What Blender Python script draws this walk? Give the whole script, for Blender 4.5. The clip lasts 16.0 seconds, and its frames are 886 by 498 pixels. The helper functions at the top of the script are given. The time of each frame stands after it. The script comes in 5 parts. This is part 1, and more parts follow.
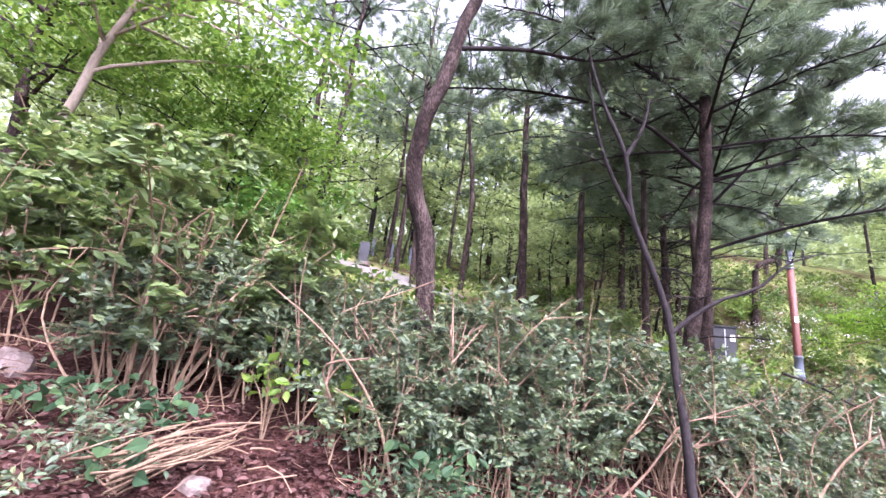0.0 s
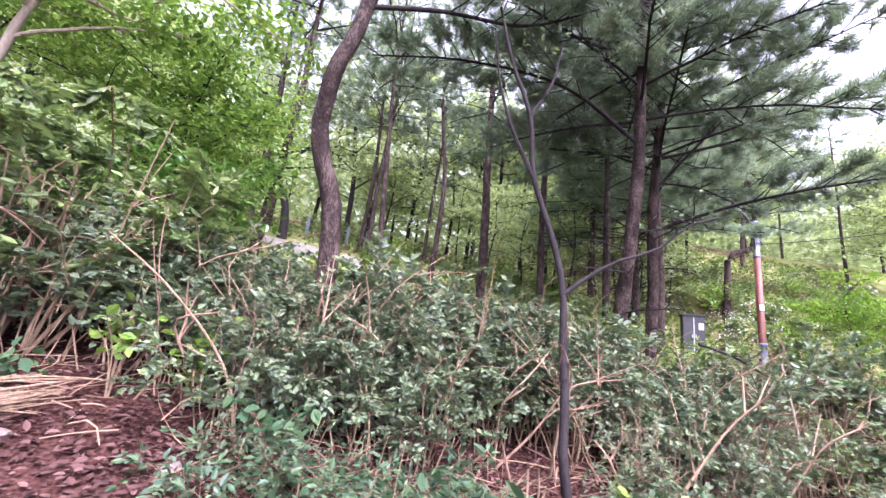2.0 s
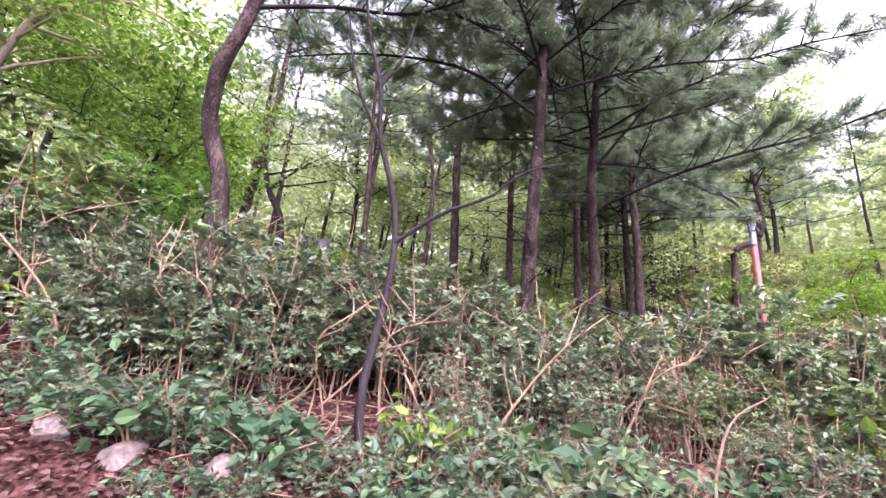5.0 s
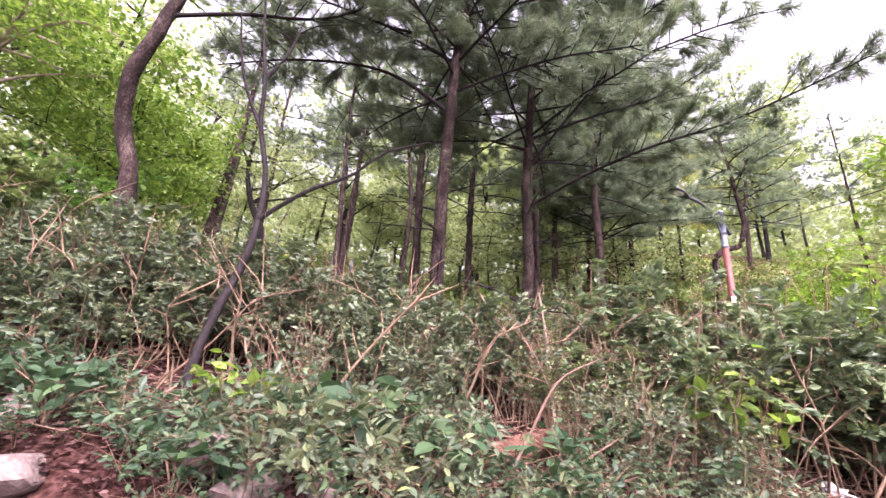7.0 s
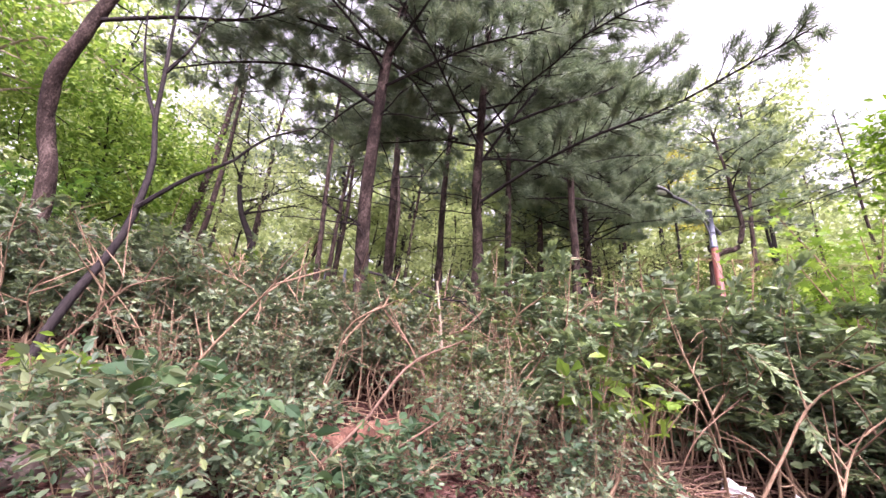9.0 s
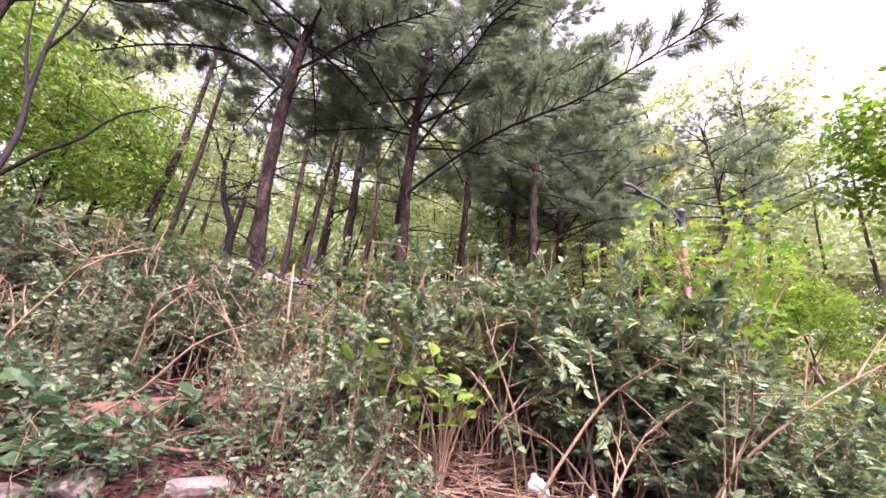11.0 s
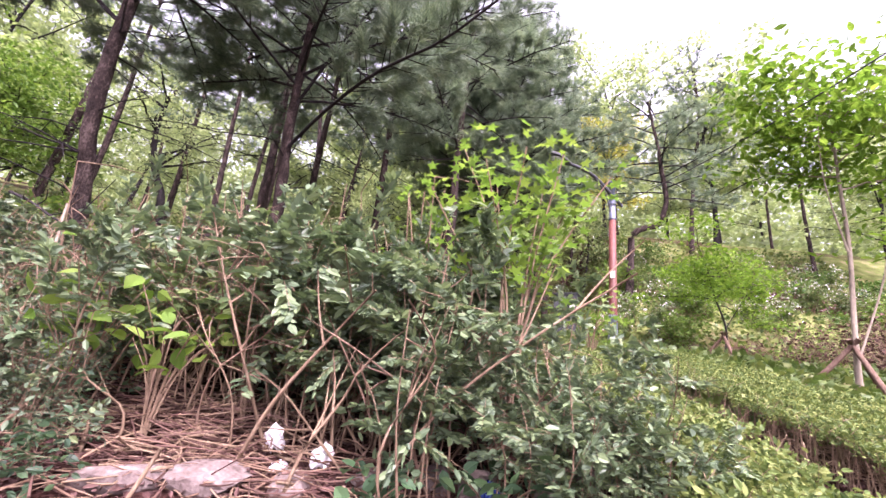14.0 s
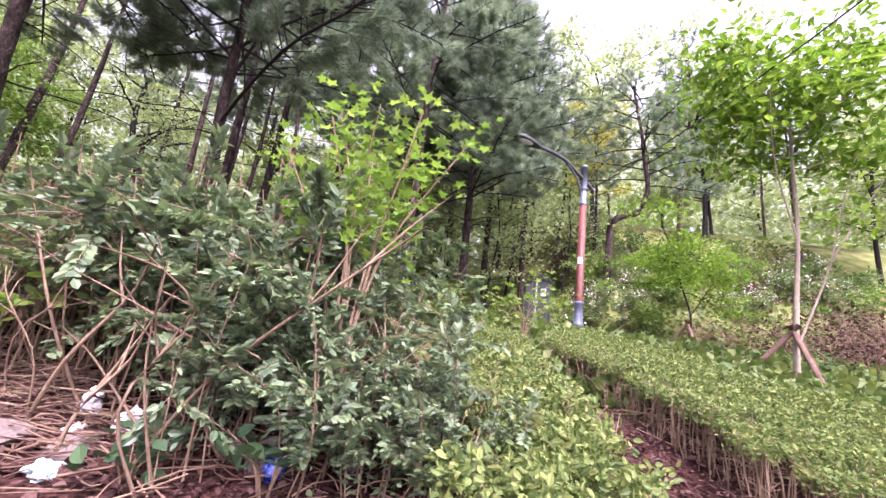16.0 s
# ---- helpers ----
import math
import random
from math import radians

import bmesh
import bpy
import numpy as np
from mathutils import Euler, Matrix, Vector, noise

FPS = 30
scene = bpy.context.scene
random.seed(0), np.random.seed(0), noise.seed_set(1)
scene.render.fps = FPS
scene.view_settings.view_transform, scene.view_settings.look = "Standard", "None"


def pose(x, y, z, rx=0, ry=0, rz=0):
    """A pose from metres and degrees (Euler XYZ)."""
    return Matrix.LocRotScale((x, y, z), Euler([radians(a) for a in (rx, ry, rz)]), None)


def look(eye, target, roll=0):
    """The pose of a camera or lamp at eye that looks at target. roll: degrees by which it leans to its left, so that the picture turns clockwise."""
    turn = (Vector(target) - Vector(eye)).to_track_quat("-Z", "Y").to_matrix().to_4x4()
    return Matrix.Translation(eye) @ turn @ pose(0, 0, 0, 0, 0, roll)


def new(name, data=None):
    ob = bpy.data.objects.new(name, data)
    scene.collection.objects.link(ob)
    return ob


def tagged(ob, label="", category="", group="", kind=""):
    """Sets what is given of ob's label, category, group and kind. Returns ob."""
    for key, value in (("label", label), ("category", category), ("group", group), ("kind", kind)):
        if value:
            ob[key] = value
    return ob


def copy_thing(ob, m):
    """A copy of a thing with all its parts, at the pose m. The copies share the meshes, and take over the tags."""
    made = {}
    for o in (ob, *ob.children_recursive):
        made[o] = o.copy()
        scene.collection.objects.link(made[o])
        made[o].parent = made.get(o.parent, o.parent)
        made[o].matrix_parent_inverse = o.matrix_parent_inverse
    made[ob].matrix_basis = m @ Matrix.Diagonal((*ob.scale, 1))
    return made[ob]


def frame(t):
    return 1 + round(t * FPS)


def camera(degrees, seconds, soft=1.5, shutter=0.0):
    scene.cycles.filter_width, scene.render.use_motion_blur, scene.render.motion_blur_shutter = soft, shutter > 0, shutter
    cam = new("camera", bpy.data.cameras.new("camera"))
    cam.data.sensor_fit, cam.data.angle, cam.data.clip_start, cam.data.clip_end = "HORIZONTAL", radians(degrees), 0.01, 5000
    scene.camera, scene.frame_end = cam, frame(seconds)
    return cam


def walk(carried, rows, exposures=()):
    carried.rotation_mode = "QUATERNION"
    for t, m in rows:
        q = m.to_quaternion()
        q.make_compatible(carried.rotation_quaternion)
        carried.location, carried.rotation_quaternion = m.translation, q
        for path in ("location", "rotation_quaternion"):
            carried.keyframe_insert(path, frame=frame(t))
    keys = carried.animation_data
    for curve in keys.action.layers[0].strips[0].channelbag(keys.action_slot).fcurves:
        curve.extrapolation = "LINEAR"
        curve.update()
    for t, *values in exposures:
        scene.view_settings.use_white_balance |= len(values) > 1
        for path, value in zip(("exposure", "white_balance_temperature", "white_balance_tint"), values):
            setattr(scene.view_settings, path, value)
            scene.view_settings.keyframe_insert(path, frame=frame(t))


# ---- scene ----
cam = camera(94.0, 16.0, soft=1.55)
PATH = [
    (0, (0.831, 0.016, 0.792), (0.84, 1.958, 1.271), 6.6),
    (0.5, (1.035, 0.127, 0.751), (1.047, 2.07, 1.224), 6.5),
    (1, (1.193, 0.174, 0.721), (1.216, 2.118, 1.193), 6.6),
    (1.5, (1.412, 0.15, 0.676), (1.448, 2.094, 1.144), 6.6),
    (2, (1.625, 0.173, 0.655), (1.665, 2.118, 1.116), 6.7),
    (2.5, (1.844, 0.205, 0.591), (1.883, 2.153, 1.045), 6.7),
    (3, (2.048, 0.162, 0.557), (2.074, 2.113, 0.998), 6.9),
    (3.5, (2.315, 0.106, 0.531), (2.309, 2.058, 0.968), 7.0),
    (4, (2.563, 0.114, 0.462), (2.509, 2.061, 0.918), 6.7),
    (6.5, (3.974, 0.158, 0.034), (3.786, 2.043, 0.674), 3.8),
    (7, (4.264, 0.182, -0.005), (4.076, 2.07, 0.63), 4.6),
    (7.5, (4.527, 0.258, -0.063), (4.334, 2.146, 0.567), 4.8),
    (8, (4.766, 0.345, -0.095), (4.554, 2.227, 0.547), 5.0),
    (8.5, (5.028, 0.424, -0.093), (4.787, 2.293, 0.576), 4.7),
    (9, (5.302, 0.464, -0.096), (5.027, 2.321, 0.593), 4.5),
    (11.5, (6.883, 0.753, -0.015), (6.53, 2.611, 0.636), 8.0),
    (12, (7.114, 0.813, -0.035), (6.76, 2.671, 0.615), 8.7),
    (12.5, (7.342, 0.914, -0.049), (6.991, 2.777, 0.587), 8.1),
    (13, (7.575, 0.992, -0.061), (7.236, 2.865, 0.555), 7.3),
    (13.5, (7.819, 1.104, -0.075), (7.504, 2.989, 0.514), 6.8),
    (14, (8.002, 1.235, -0.067), (7.746, 3.13, 0.519), 6.8),
    (14.5, (8.231, 1.332, -0.071), (7.982, 3.231, 0.502), 6.5),
    (15, (8.513, 1.346, -0.059), (8.252, 3.25, 0.496), 6.8),
    (15.5, (8.755, 1.403, -0.063), (8.487, 3.309, 0.481), 7.4),
    (16, (8.978, 1.513, -0.07), (8.695, 3.418, 0.469), 7.8),
]
walk(cam, [(t, look(e, aim, r)) for t, e, aim, r in PATH], [(0, 2.72, 5750, 36), (4, 2.7, 5780, 38), (6.5, 2.58, 6430, 43), (9, 2.56, 6430, 42), (12, 2.55, 6400, 44), (16, 2.45, 6050, 43)])

# ---- world, sun ----
world = bpy.data.worlds.new("sky")
scene.world = world
world.use_nodes = True
wn, wl = world.node_tree.nodes, world.node_tree.links
sky = wn.new("ShaderNodeTexSky")
sky.sky_type, sky.sun_disc = "NISHITA", False
SUN_UP, SUN_ROUND = radians(54), radians(158)
sky.sun_elevation, sky.sun_rotation = SUN_UP, SUN_ROUND
sky.air_density, sky.dust_density = 1.0, 6.0
pale = wn.new("ShaderNodeHueSaturation")
pale.inputs["Saturation"].default_value = 0.25
wl.new(sky.outputs[0], pale.inputs["Color"])
wl.new(pale.outputs[0], wn["Background"].inputs["Color"])
wn["Background"].inputs["Strength"].default_value = 0.15

sun_data = bpy.data.lights.new("sun", "SUN")
sun_data.energy, sun_data.angle, sun_data.color = 1.25, radians(16), (1.0, 0.95, 0.88)
sun = new("sun", sun_data)
sun.matrix_world = look((0, 0, 0), (-math.sin(SUN_ROUND) * math.cos(SUN_UP), -math.cos(SUN_ROUND) * math.cos(SUN_UP), -math.sin(SUN_UP)))


# ---- materials ----
def ramp(n, stops):
    r = n.new("ShaderNodeValToRGB")
    while len(r.color_ramp.elements) < len(stops):
        r.color_ramp.elements.new(0.5)
    for e, (p, c) in zip(r.color_ramp.elements, stops):
        e.position, e.color = p, (*c, 1)
    return r


def base_material(name, rough=0.7):
    m = bpy.data.materials.new(name)
    m.use_nodes = True
    n, l = m.node_tree.nodes, m.node_tree.links
    b = n["Principled BSDF"]
    b.inputs["Roughness"].default_value = rough
    return m, n, l, b


def noisy(name, stops, scale, rough=0.8, bump=0.3, stretch=(1, 1, 1), metal=0.0, fine=6.0, dist=0.02):
    """A surface with two scales of variation and a relief."""
    m, n, l, b = base_material(name, rough)
    b.inputs["Metallic"].default_value = metal
    b.inputs["Specular IOR Level"].default_value = 0.1 if rough > 0.7 else 0.5
    tc, mp = n.new("ShaderNodeTexCoord"), n.new("ShaderNodeMapping")
    mp.inputs["Scale"].default_value = stretch
    l.new(tc.outputs["Object"], mp.inputs["Vector"])
    a, f = n.new("ShaderNodeTexNoise"), n.new("ShaderNodeTexNoise")
    a.inputs["Scale"].default_value, a.inputs["Detail"].default_value = scale, 6
    f.inputs["Scale"].default_value, f.inputs["Detail"].default_value = scale * fine, 4
    mix = n.new("ShaderNodeMix")
    mix.inputs[0].default_value = 0.45
    for t in (a, f):
        l.new(mp.outputs[0], t.inputs["Vector"])
    l.new(a.outputs["Fac"], mix.inputs[2])
    l.new(f.outputs["Fac"], mix.inputs[3])
    r = ramp(n, stops)
    l.new(mix.outputs[0], r.inputs[0])
    l.new(r.outputs[0], b.inputs["Base Color"])
    bp = n.new("ShaderNodeBump")
    bp.inputs["Strength"].default_value, bp.inputs["Distance"].default_value = bump, dist
    l.new(mix.outputs[0], bp.inputs["Height"])
    l.new(bp.outputs[0], b.inputs["Normal"])
    return m


def leaf_material(name, stops, rough=0.5, through_light=0.35, gloss=0.4, patch=1.5, single=False, drift=0.4):
    """Leaves that differ one from another, let some light through and drift in tone over the plant."""
    m, n, l, b = base_material(name, rough)
    b.inputs["Specular IOR Level"].default_value = gloss
    if single:
        g = n.new("ShaderNodeObjectInfo")
        pick = g.outputs["Random"]
    else:
        g = n.new("ShaderNodeNewGeometry")
        pick = g.outputs["Random Per Island"]
    tc, t = n.new("ShaderNodeTexCoord"), n.new("ShaderNodeTexNoise")
    t.inputs["Scale"].default_value, t.inputs["Detail"].default_value = patch, 3
    l.new(tc.outputs["Object"], t.inputs["Vector"])
    mix = n.new("ShaderNodeMix")
    mix.inputs[0].default_value = drift
    l.new(pick, mix.inputs[2])
    l.new(t.outputs["Fac"], mix.inputs[3])
    r = ramp(n, stops)
    l.new(mix.outputs[0], r.inputs[0])
    l.new(r.outputs[0], b.inputs["Base Color"])
    tr, ms = n.new("ShaderNodeBsdfTranslucent"), n.new("ShaderNodeMixShader")
    warm = n.new("ShaderNodeMix")
    warm.data_type, warm.blend_type = "RGBA", "MULTIPLY"
    warm.inputs[0].default_value = 1.0
    l.new(r.outputs[0], warm.inputs[6])
    warm.inputs[7].default_value = (1.1, 1.15, 0.8, 1)
    l.new(warm.outputs[2], tr.inputs["Color"])
    ms.inputs[0].default_value = through_light
    l.new(b.outputs[0], ms.inputs[1])
    l.new(tr.outputs[0], ms.inputs[2])
    l.new(ms.outputs[0], n["Material Output"].inputs["Surface"])
    return m


def ground_material():
    """Red-brown litter soil by the trail, turning to grass and moss up the slope, in patches."""
    m, n, l, b = base_material("leaf_litter_soil", 0.95)
    b.inputs["Specular IOR Level"].default_value = 0.08
    tc = n.new("ShaderNodeTexCoord")
    big, mid, fine = (n.new("ShaderNodeTexNoise") for _ in range(3))
    for t, s in ((big, 0.35), (mid, 2.3), (fine, 38.0)):
        t.inputs["Scale"].default_value, t.inputs["Detail"].default_value = s, 6
        l.new(tc.outputs["Object"], t.inputs["Vector"])
    vor = n.new("ShaderNodeTexVoronoi")
    vor.inputs["Scale"].default_value = 48.0
    l.new(tc.outputs["Object"], vor.inputs["Vector"])
    soil = ramp(n, [(0.25, (0.0118, 0.00472, 0.00416)), (0.5, (0.0351, 0.0151, 0.0122)), (0.75, (0.0704, 0.0348, 0.0294))])
    mx = n.new("ShaderNodeMix")
    mx.inputs[0].default_value = 0.5
    l.new(fine.outputs["Fac"], mx.inputs[2])
    l.new(vor.outputs["Distance"], mx.inputs[3])
    l.new(mx.outputs[0], soil.inputs[0])
    green = ramp(n, [(0.3, (0.075, 0.095, 0.027)), (0.5, (0.15, 0.195, 0.052)), (0.72, (0.3, 0.26, 0.15))])
    l.new(mid.outputs["Fac"], green.inputs[0])
    sep = n.new("ShaderNodeSeparateXYZ")
    l.new(tc.outputs["Object"], sep.inputs[0])
    mr = n.new("ShaderNodeMapRange")
    mr.inputs["From Min"].default_value, mr.inputs["From Max"].default_value = 4.8, 8.0
    mr.inputs["To Max"].default_value = 0.7
    l.new(sep.outputs["Y"], mr.inputs["Value"])
    cut = ramp(n, [(0.36, (0, 0, 0)), (0.52, (1, 1, 1))])
    l.new(big.outputs["Fac"], cut.inputs[0])
    mul = n.new("ShaderNodeMath")
    mul.operation = "MULTIPLY"
    l.new(mr.outputs[0], mul.inputs[0])
    l.new(cut.outputs[0], mul.inputs[1])
    mix = n.new("ShaderNodeMix")
    mix.data_type = "RGBA"
    l.new(mul.outputs[0], mix.inputs[0])
    l.new(soil.outputs[0], mix.inputs[6])
    l.new(green.outputs[0], mix.inputs[7])
    l.new(mix.outputs[2], b.inputs["Base Color"])
    bp = n.new("ShaderNodeBump")
    bp.inputs["Strength"].default_value, bp.inputs["Distance"].default_value = 0.55, 0.025
    l.new(mx.outputs[0], bp.inputs["Height"])
    l.new(bp.outputs[0], b.inputs["Normal"])
    return m


M_GROUND = ground_material()
M_GRAVEL = noisy("pale_gravel", [(0.3, (0.08, 0.075, 0.066)), (0.6, (0.17, 0.16, 0.145))], 2.2, 0.9, 0.4, fine=20)
M_BARK = noisy("pine_bark", [(0.33, (0.008, 0.0055, 0.005)), (0.5, (0.029, 0.0205, 0.0182)), (0.68, (0.1, 0.075, 0.066))], 11.0, 0.9, 1.0, (1, 1, 0.5), dist=0.04)
M_BARK_PALE = noisy("smooth_pale_bark", [(0.3, (0.12, 0.1, 0.075)), (0.6, (0.26, 0.22, 0.17))], 7.0, 0.85, 0.4, (1, 1, 0.4))
M_BARK_DARK = noisy("dark_sapling_bark", [(0.3, (0.0066, 0.0054, 0.006)), (0.6, (0.024, 0.0198, 0.0204))], 12.0, 0.8, 0.6, (1, 1, 0.4))
M_STEM = noisy("tan_stem", [(0.3, (0.0813, 0.0531, 0.0344)), (0.55, (0.187, 0.131, 0.0876)), (0.75, (0.313, 0.251, 0.182))], 14.0, 0.8, 0.3, (1, 1, 0.3))
M_DEADWOOD = noisy("dead_cut_wood", [(0.3, (0.0992, 0.0595, 0.0397)), (0.6, (0.238, 0.164, 0.119))], 10.0, 0.85, 0.4, (1, 1, 0.3))
M_STAKE = noisy("brown_stake_wood", [(0.3, (0.05, 0.03, 0.022)), (0.6, (0.15, 0.1, 0.075))], 9.0, 0.85, 0.4, (1, 1, 0.3))
M_LOG = noisy("rotten_red_log", [(0.3, (0.025, 0.014, 0.011)), (0.5, (0.085, 0.042, 0.03)), (0.7, (0.19, 0.115, 0.082))], 14.0, 0.9, 0.9)
M_ROCK = noisy("pale_pink_granite", [(0.28, (0.055, 0.042, 0.037)), (0.5, (0.135, 0.105, 0.095)), (0.72, (0.25, 0.205, 0.188))], 7.0, 0.9, 0.7)
M_LEAF_HEDGE = leaf_material("hedge_leaf", [(0.15, (0.04, 0.062, 0.039)), (0.45, (0.078, 0.114, 0.066)), (0.7, (0.125, 0.17, 0.09)), (0.9, (0.19, 0.24, 0.085))], 0.45, 0.3, 0.34)
M_LEAF_BUSH = leaf_material("forsythia_leaf", [(0.1, (0.044, 0.074, 0.027)), (0.5, (0.096, 0.148, 0.05)), (0.9, (0.18, 0.24, 0.078))], 0.45, 0.35)
M_LEAF_DARK = leaf_material("glossy_dark_leaf", [(0.15, (0.05, 0.078, 0.045)), (0.5, (0.105, 0.158, 0.084)), (0.8, (0.175, 0.24, 0.112)), (0.95, (0.27, 0.345, 0.1))], 0.42, 0.3, 0.38)
M_LEAF_TRAIL = leaf_material("trailing_leaf", [(0.1, (0.02, 0.043, 0.024)), (0.5, (0.042, 0.085, 0.042)), (0.9, (0.085, 0.145, 0.06))], 0.45, 0.3, 0.35)
M_LEAF_LOW = leaf_material("yellow_green_hedge_leaf", [(0.15, (0.042, 0.072, 0.022)), (0.5, (0.115, 0.165, 0.046)), (0.85, (0.235, 0.265, 0.085))], 0.55, 0.35, 0.2)
M_LEAF_BRIGHT = leaf_material("bright_maple_leaf", [(0.1, (0.084, 0.167, 0.027)), (0.5, (0.14, 0.24, 0.0405)), (0.9, (0.224, 0.314, 0.063))], 0.5, 0.5, 0.3, single=True)
M_LEAF_TREE = leaf_material("fresh_tree_leaf", [(0.1, (0.046, 0.1, 0.017)), (0.5, (0.105, 0.19, 0.034)), (0.9, (0.225, 0.315, 0.068))], 0.5, 0.42, 0.3, patch=0.6)
M_LEAF_SUN = leaf_material("sunlit_tree_leaf", [(0.1, (0.062, 0.128, 0.016)), (0.5, (0.12, 0.22, 0.027)), (0.9, (0.21, 0.31, 0.05))], 0.6, 0.52, 0.14, patch=0.6)
M_LEAF_YELLOW = leaf_material("yellowing_leaf", [(0.1, (0.2, 0.22, 0.05)), (0.5, (0.34, 0.33, 0.07)), (0.9, (0.45, 0.4, 0.1))], 0.5, 0.5, 0.3)
# woodland leaves, paler and greyer: distance haze is put into their colour
M_LEAF_HAZED = leaf_material("woodland_leaf", [(0.1, (0.13, 0.17, 0.092)), (0.5, (0.24, 0.305, 0.155)), (0.9, (0.37, 0.425, 0.225))], 0.55, 0.52, 0.25, patch=0.4)
M_LEAF_MAG = leaf_material("broad_leaf", [(0.1, (0.0255, 0.0723, 0.017)), (0.5, (0.0595, 0.136, 0.0255)), (0.9, (0.128, 0.23, 0.0425))], 0.4, 0.35, 0.5)
M_LEAF_BIG = leaf_material("large_soft_leaf", [(0.1, (0.022, 0.05, 0.024)), (0.5, (0.04, 0.082, 0.04)), (0.9, (0.066, 0.118, 0.045))], 0.55, 0.3, 0.15, single=True)
M_NEEDLE = leaf_material("pine_needle", [(0.3, (0.052, 0.08, 0.054)), (0.5, (0.128, 0.18, 0.124)), (0.7, (0.225, 0.285, 0.19))], 0.5, 0.34, 0.25, patch=3.5, drift=0.75)
M_NEEDLE_PALE = leaf_material("pale_pine_needle", [(0.3, (0.08, 0.12, 0.085)), (0.5, (0.16, 0.22, 0.158)), (0.7, (0.26, 0.32, 0.22))], 0.5, 0.42, 0.3, patch=3.0, drift=0.75)
M_FALLEN = leaf_material("fallen_leaf", [(0.1, (0.0218, 0.00936, 0.00818)), (0.5, (0.0618, 0.0294, 0.026)), (0.8, (0.11, 0.0619, 0.0539)), (1.0, (0.175, 0.121, 0.108))], 0.8, 0.1, 0.2)
M_WEED = leaf_material("ground_weed", [(0.1, (0.036, 0.07, 0.018)), (0.5, (0.08, 0.128, 0.03)), (0.9, (0.16, 0.19, 0.055))], 0.5, 0.4)
M_STRAW = leaf_material("dry_straw", [(0.1, (0.087, 0.049, 0.033)), (0.5, (0.174, 0.109, 0.076)), (0.9, (0.28, 0.2, 0.135))], 0.8, 0.15, 0.2)
M_STRAW_SOLO = leaf_material("dry_red_stem", [(0.1, (0.05, 0.024, 0.019)), (0.5, (0.1, 0.055, 0.043)), (0.9, (0.165, 0.105, 0.082))], 0.8, 0.05, 0.2, single=True)
M_POST_GREY = noisy("blue_grey_paint", [(0.35, (0.055, 0.068, 0.095)), (0.65, (0.12, 0.14, 0.19))], 5.0, 0.4, 0.06)
M_POST_RED = noisy("red_brown_wrap", [(0.3, (0.0525, 0.0128, 0.009)), (0.55, (0.105, 0.0263, 0.018)), (0.75, (0.18, 0.075, 0.06))], 6.0, 0.6, 0.15, (1, 1, 0.3))
M_LAMP = noisy("dark_lamp_casting", [(0.3, (0.012, 0.013, 0.016)), (0.7, (0.035, 0.038, 0.045))], 12.0, 0.6, 0.05)
M_LENS = noisy("lamp_lens", [(0.3, (0.5, 0.52, 0.52)), (0.7, (0.6, 0.62, 0.62))], 12.0, 0.25, 0.02)
M_BOX = noisy("grey_box_steel", [(0.3, (0.018, 0.02, 0.024)), (0.7, (0.042, 0.045, 0.052))], 4.0, 0.65, 0.05)
M_BOX_EDGE = noisy("pale_box_trim", [(0.3, (0.3, 0.32, 0.35)), (0.7, (0.45, 0.47, 0.5))], 6.0, 0.4, 0.05)
M_PAPER = noisy("white_paper", [(0.3, (0.539, 0.515, 0.531)), (0.7, (0.673, 0.657, 0.665))], 10.0, 0.8, 0.3)
M_CAN = noisy("blue_foil", [(0.35, (0.01, 0.015, 0.06)), (0.5, (0.03, 0.06, 0.3)), (0.7, (0.25, 0.35, 0.6))], 14.0, 0.25, 0.3, metal=0.5)
M_TEAL = noisy("pale_blue_plastic", [(0.3, (0.35, 0.6, 0.65)), (0.7, (0.7, 0.85, 0.87))], 10.0, 0.4, 0.2)
M_ROPE = noisy("black_cable", [(0.3, (0.012, 0.012, 0.013)), (0.7, (0.03, 0.03, 0.03))], 20.0, 0.6, 0.1)
M_IVY = leaf_material("ivy_leaf", [(0.1, (0.03, 0.06, 0.02)), (0.9, (0.12, 0.19, 0.05))], 0.4, 0.3)

rng = np.random.default_rng(7)


# ---- the lie of the land ----
def step(a, b, v):
    k = np.clip((v - a) / (b - a), 0, 1)
    return k * k * (3 - 2 * k)


def height(x, y):
    """A hillside that climbs away from the trail; to the east a small shelf, then a steeper bank."""
    x, y = np.asarray(x, float), np.asarray(y, float)
    along = np.where(x < 7, -0.59 - 0.145 * (np.maximum(x, -25) - 7), -0.59 - 0.02 * (np.minimum(x, 40) - 7))
    yy = np.clip(y, -30, 48)
    west = 0.27 * (yy - 3.7)
    east = 0.27 * (np.minimum(yy, 8.5) - 3.7) + 0.06 * np.clip(yy - 8.5, 0, 4.7) + 0.52 * np.maximum(yy - 13.2, 0) * step(0, 1.5, np.maximum(yy - 13.2, 0))
    bank = 0.27 * (np.minimum(yy, 8.5) - 3.7) + 0.06 * np.clip(yy - 8.5, 0, 3.3) + 0.78 * np.clip(yy - 11.8, 0, 8) + 0.35 * np.maximum(yy - 19.8, 0)
    east = east + (bank - east) * step(10.7, 12.4, x)
    hedge_foot = 2.75 + 0.16 * (np.clip(x, -3, 12) - 0.5)
    return along + west + (east - west) * step(6.5, 10.5, x) - 0.24 * step(0.7, 1.7, hedge_foot - y)


def g(x, y):
    return float(height(x, y))


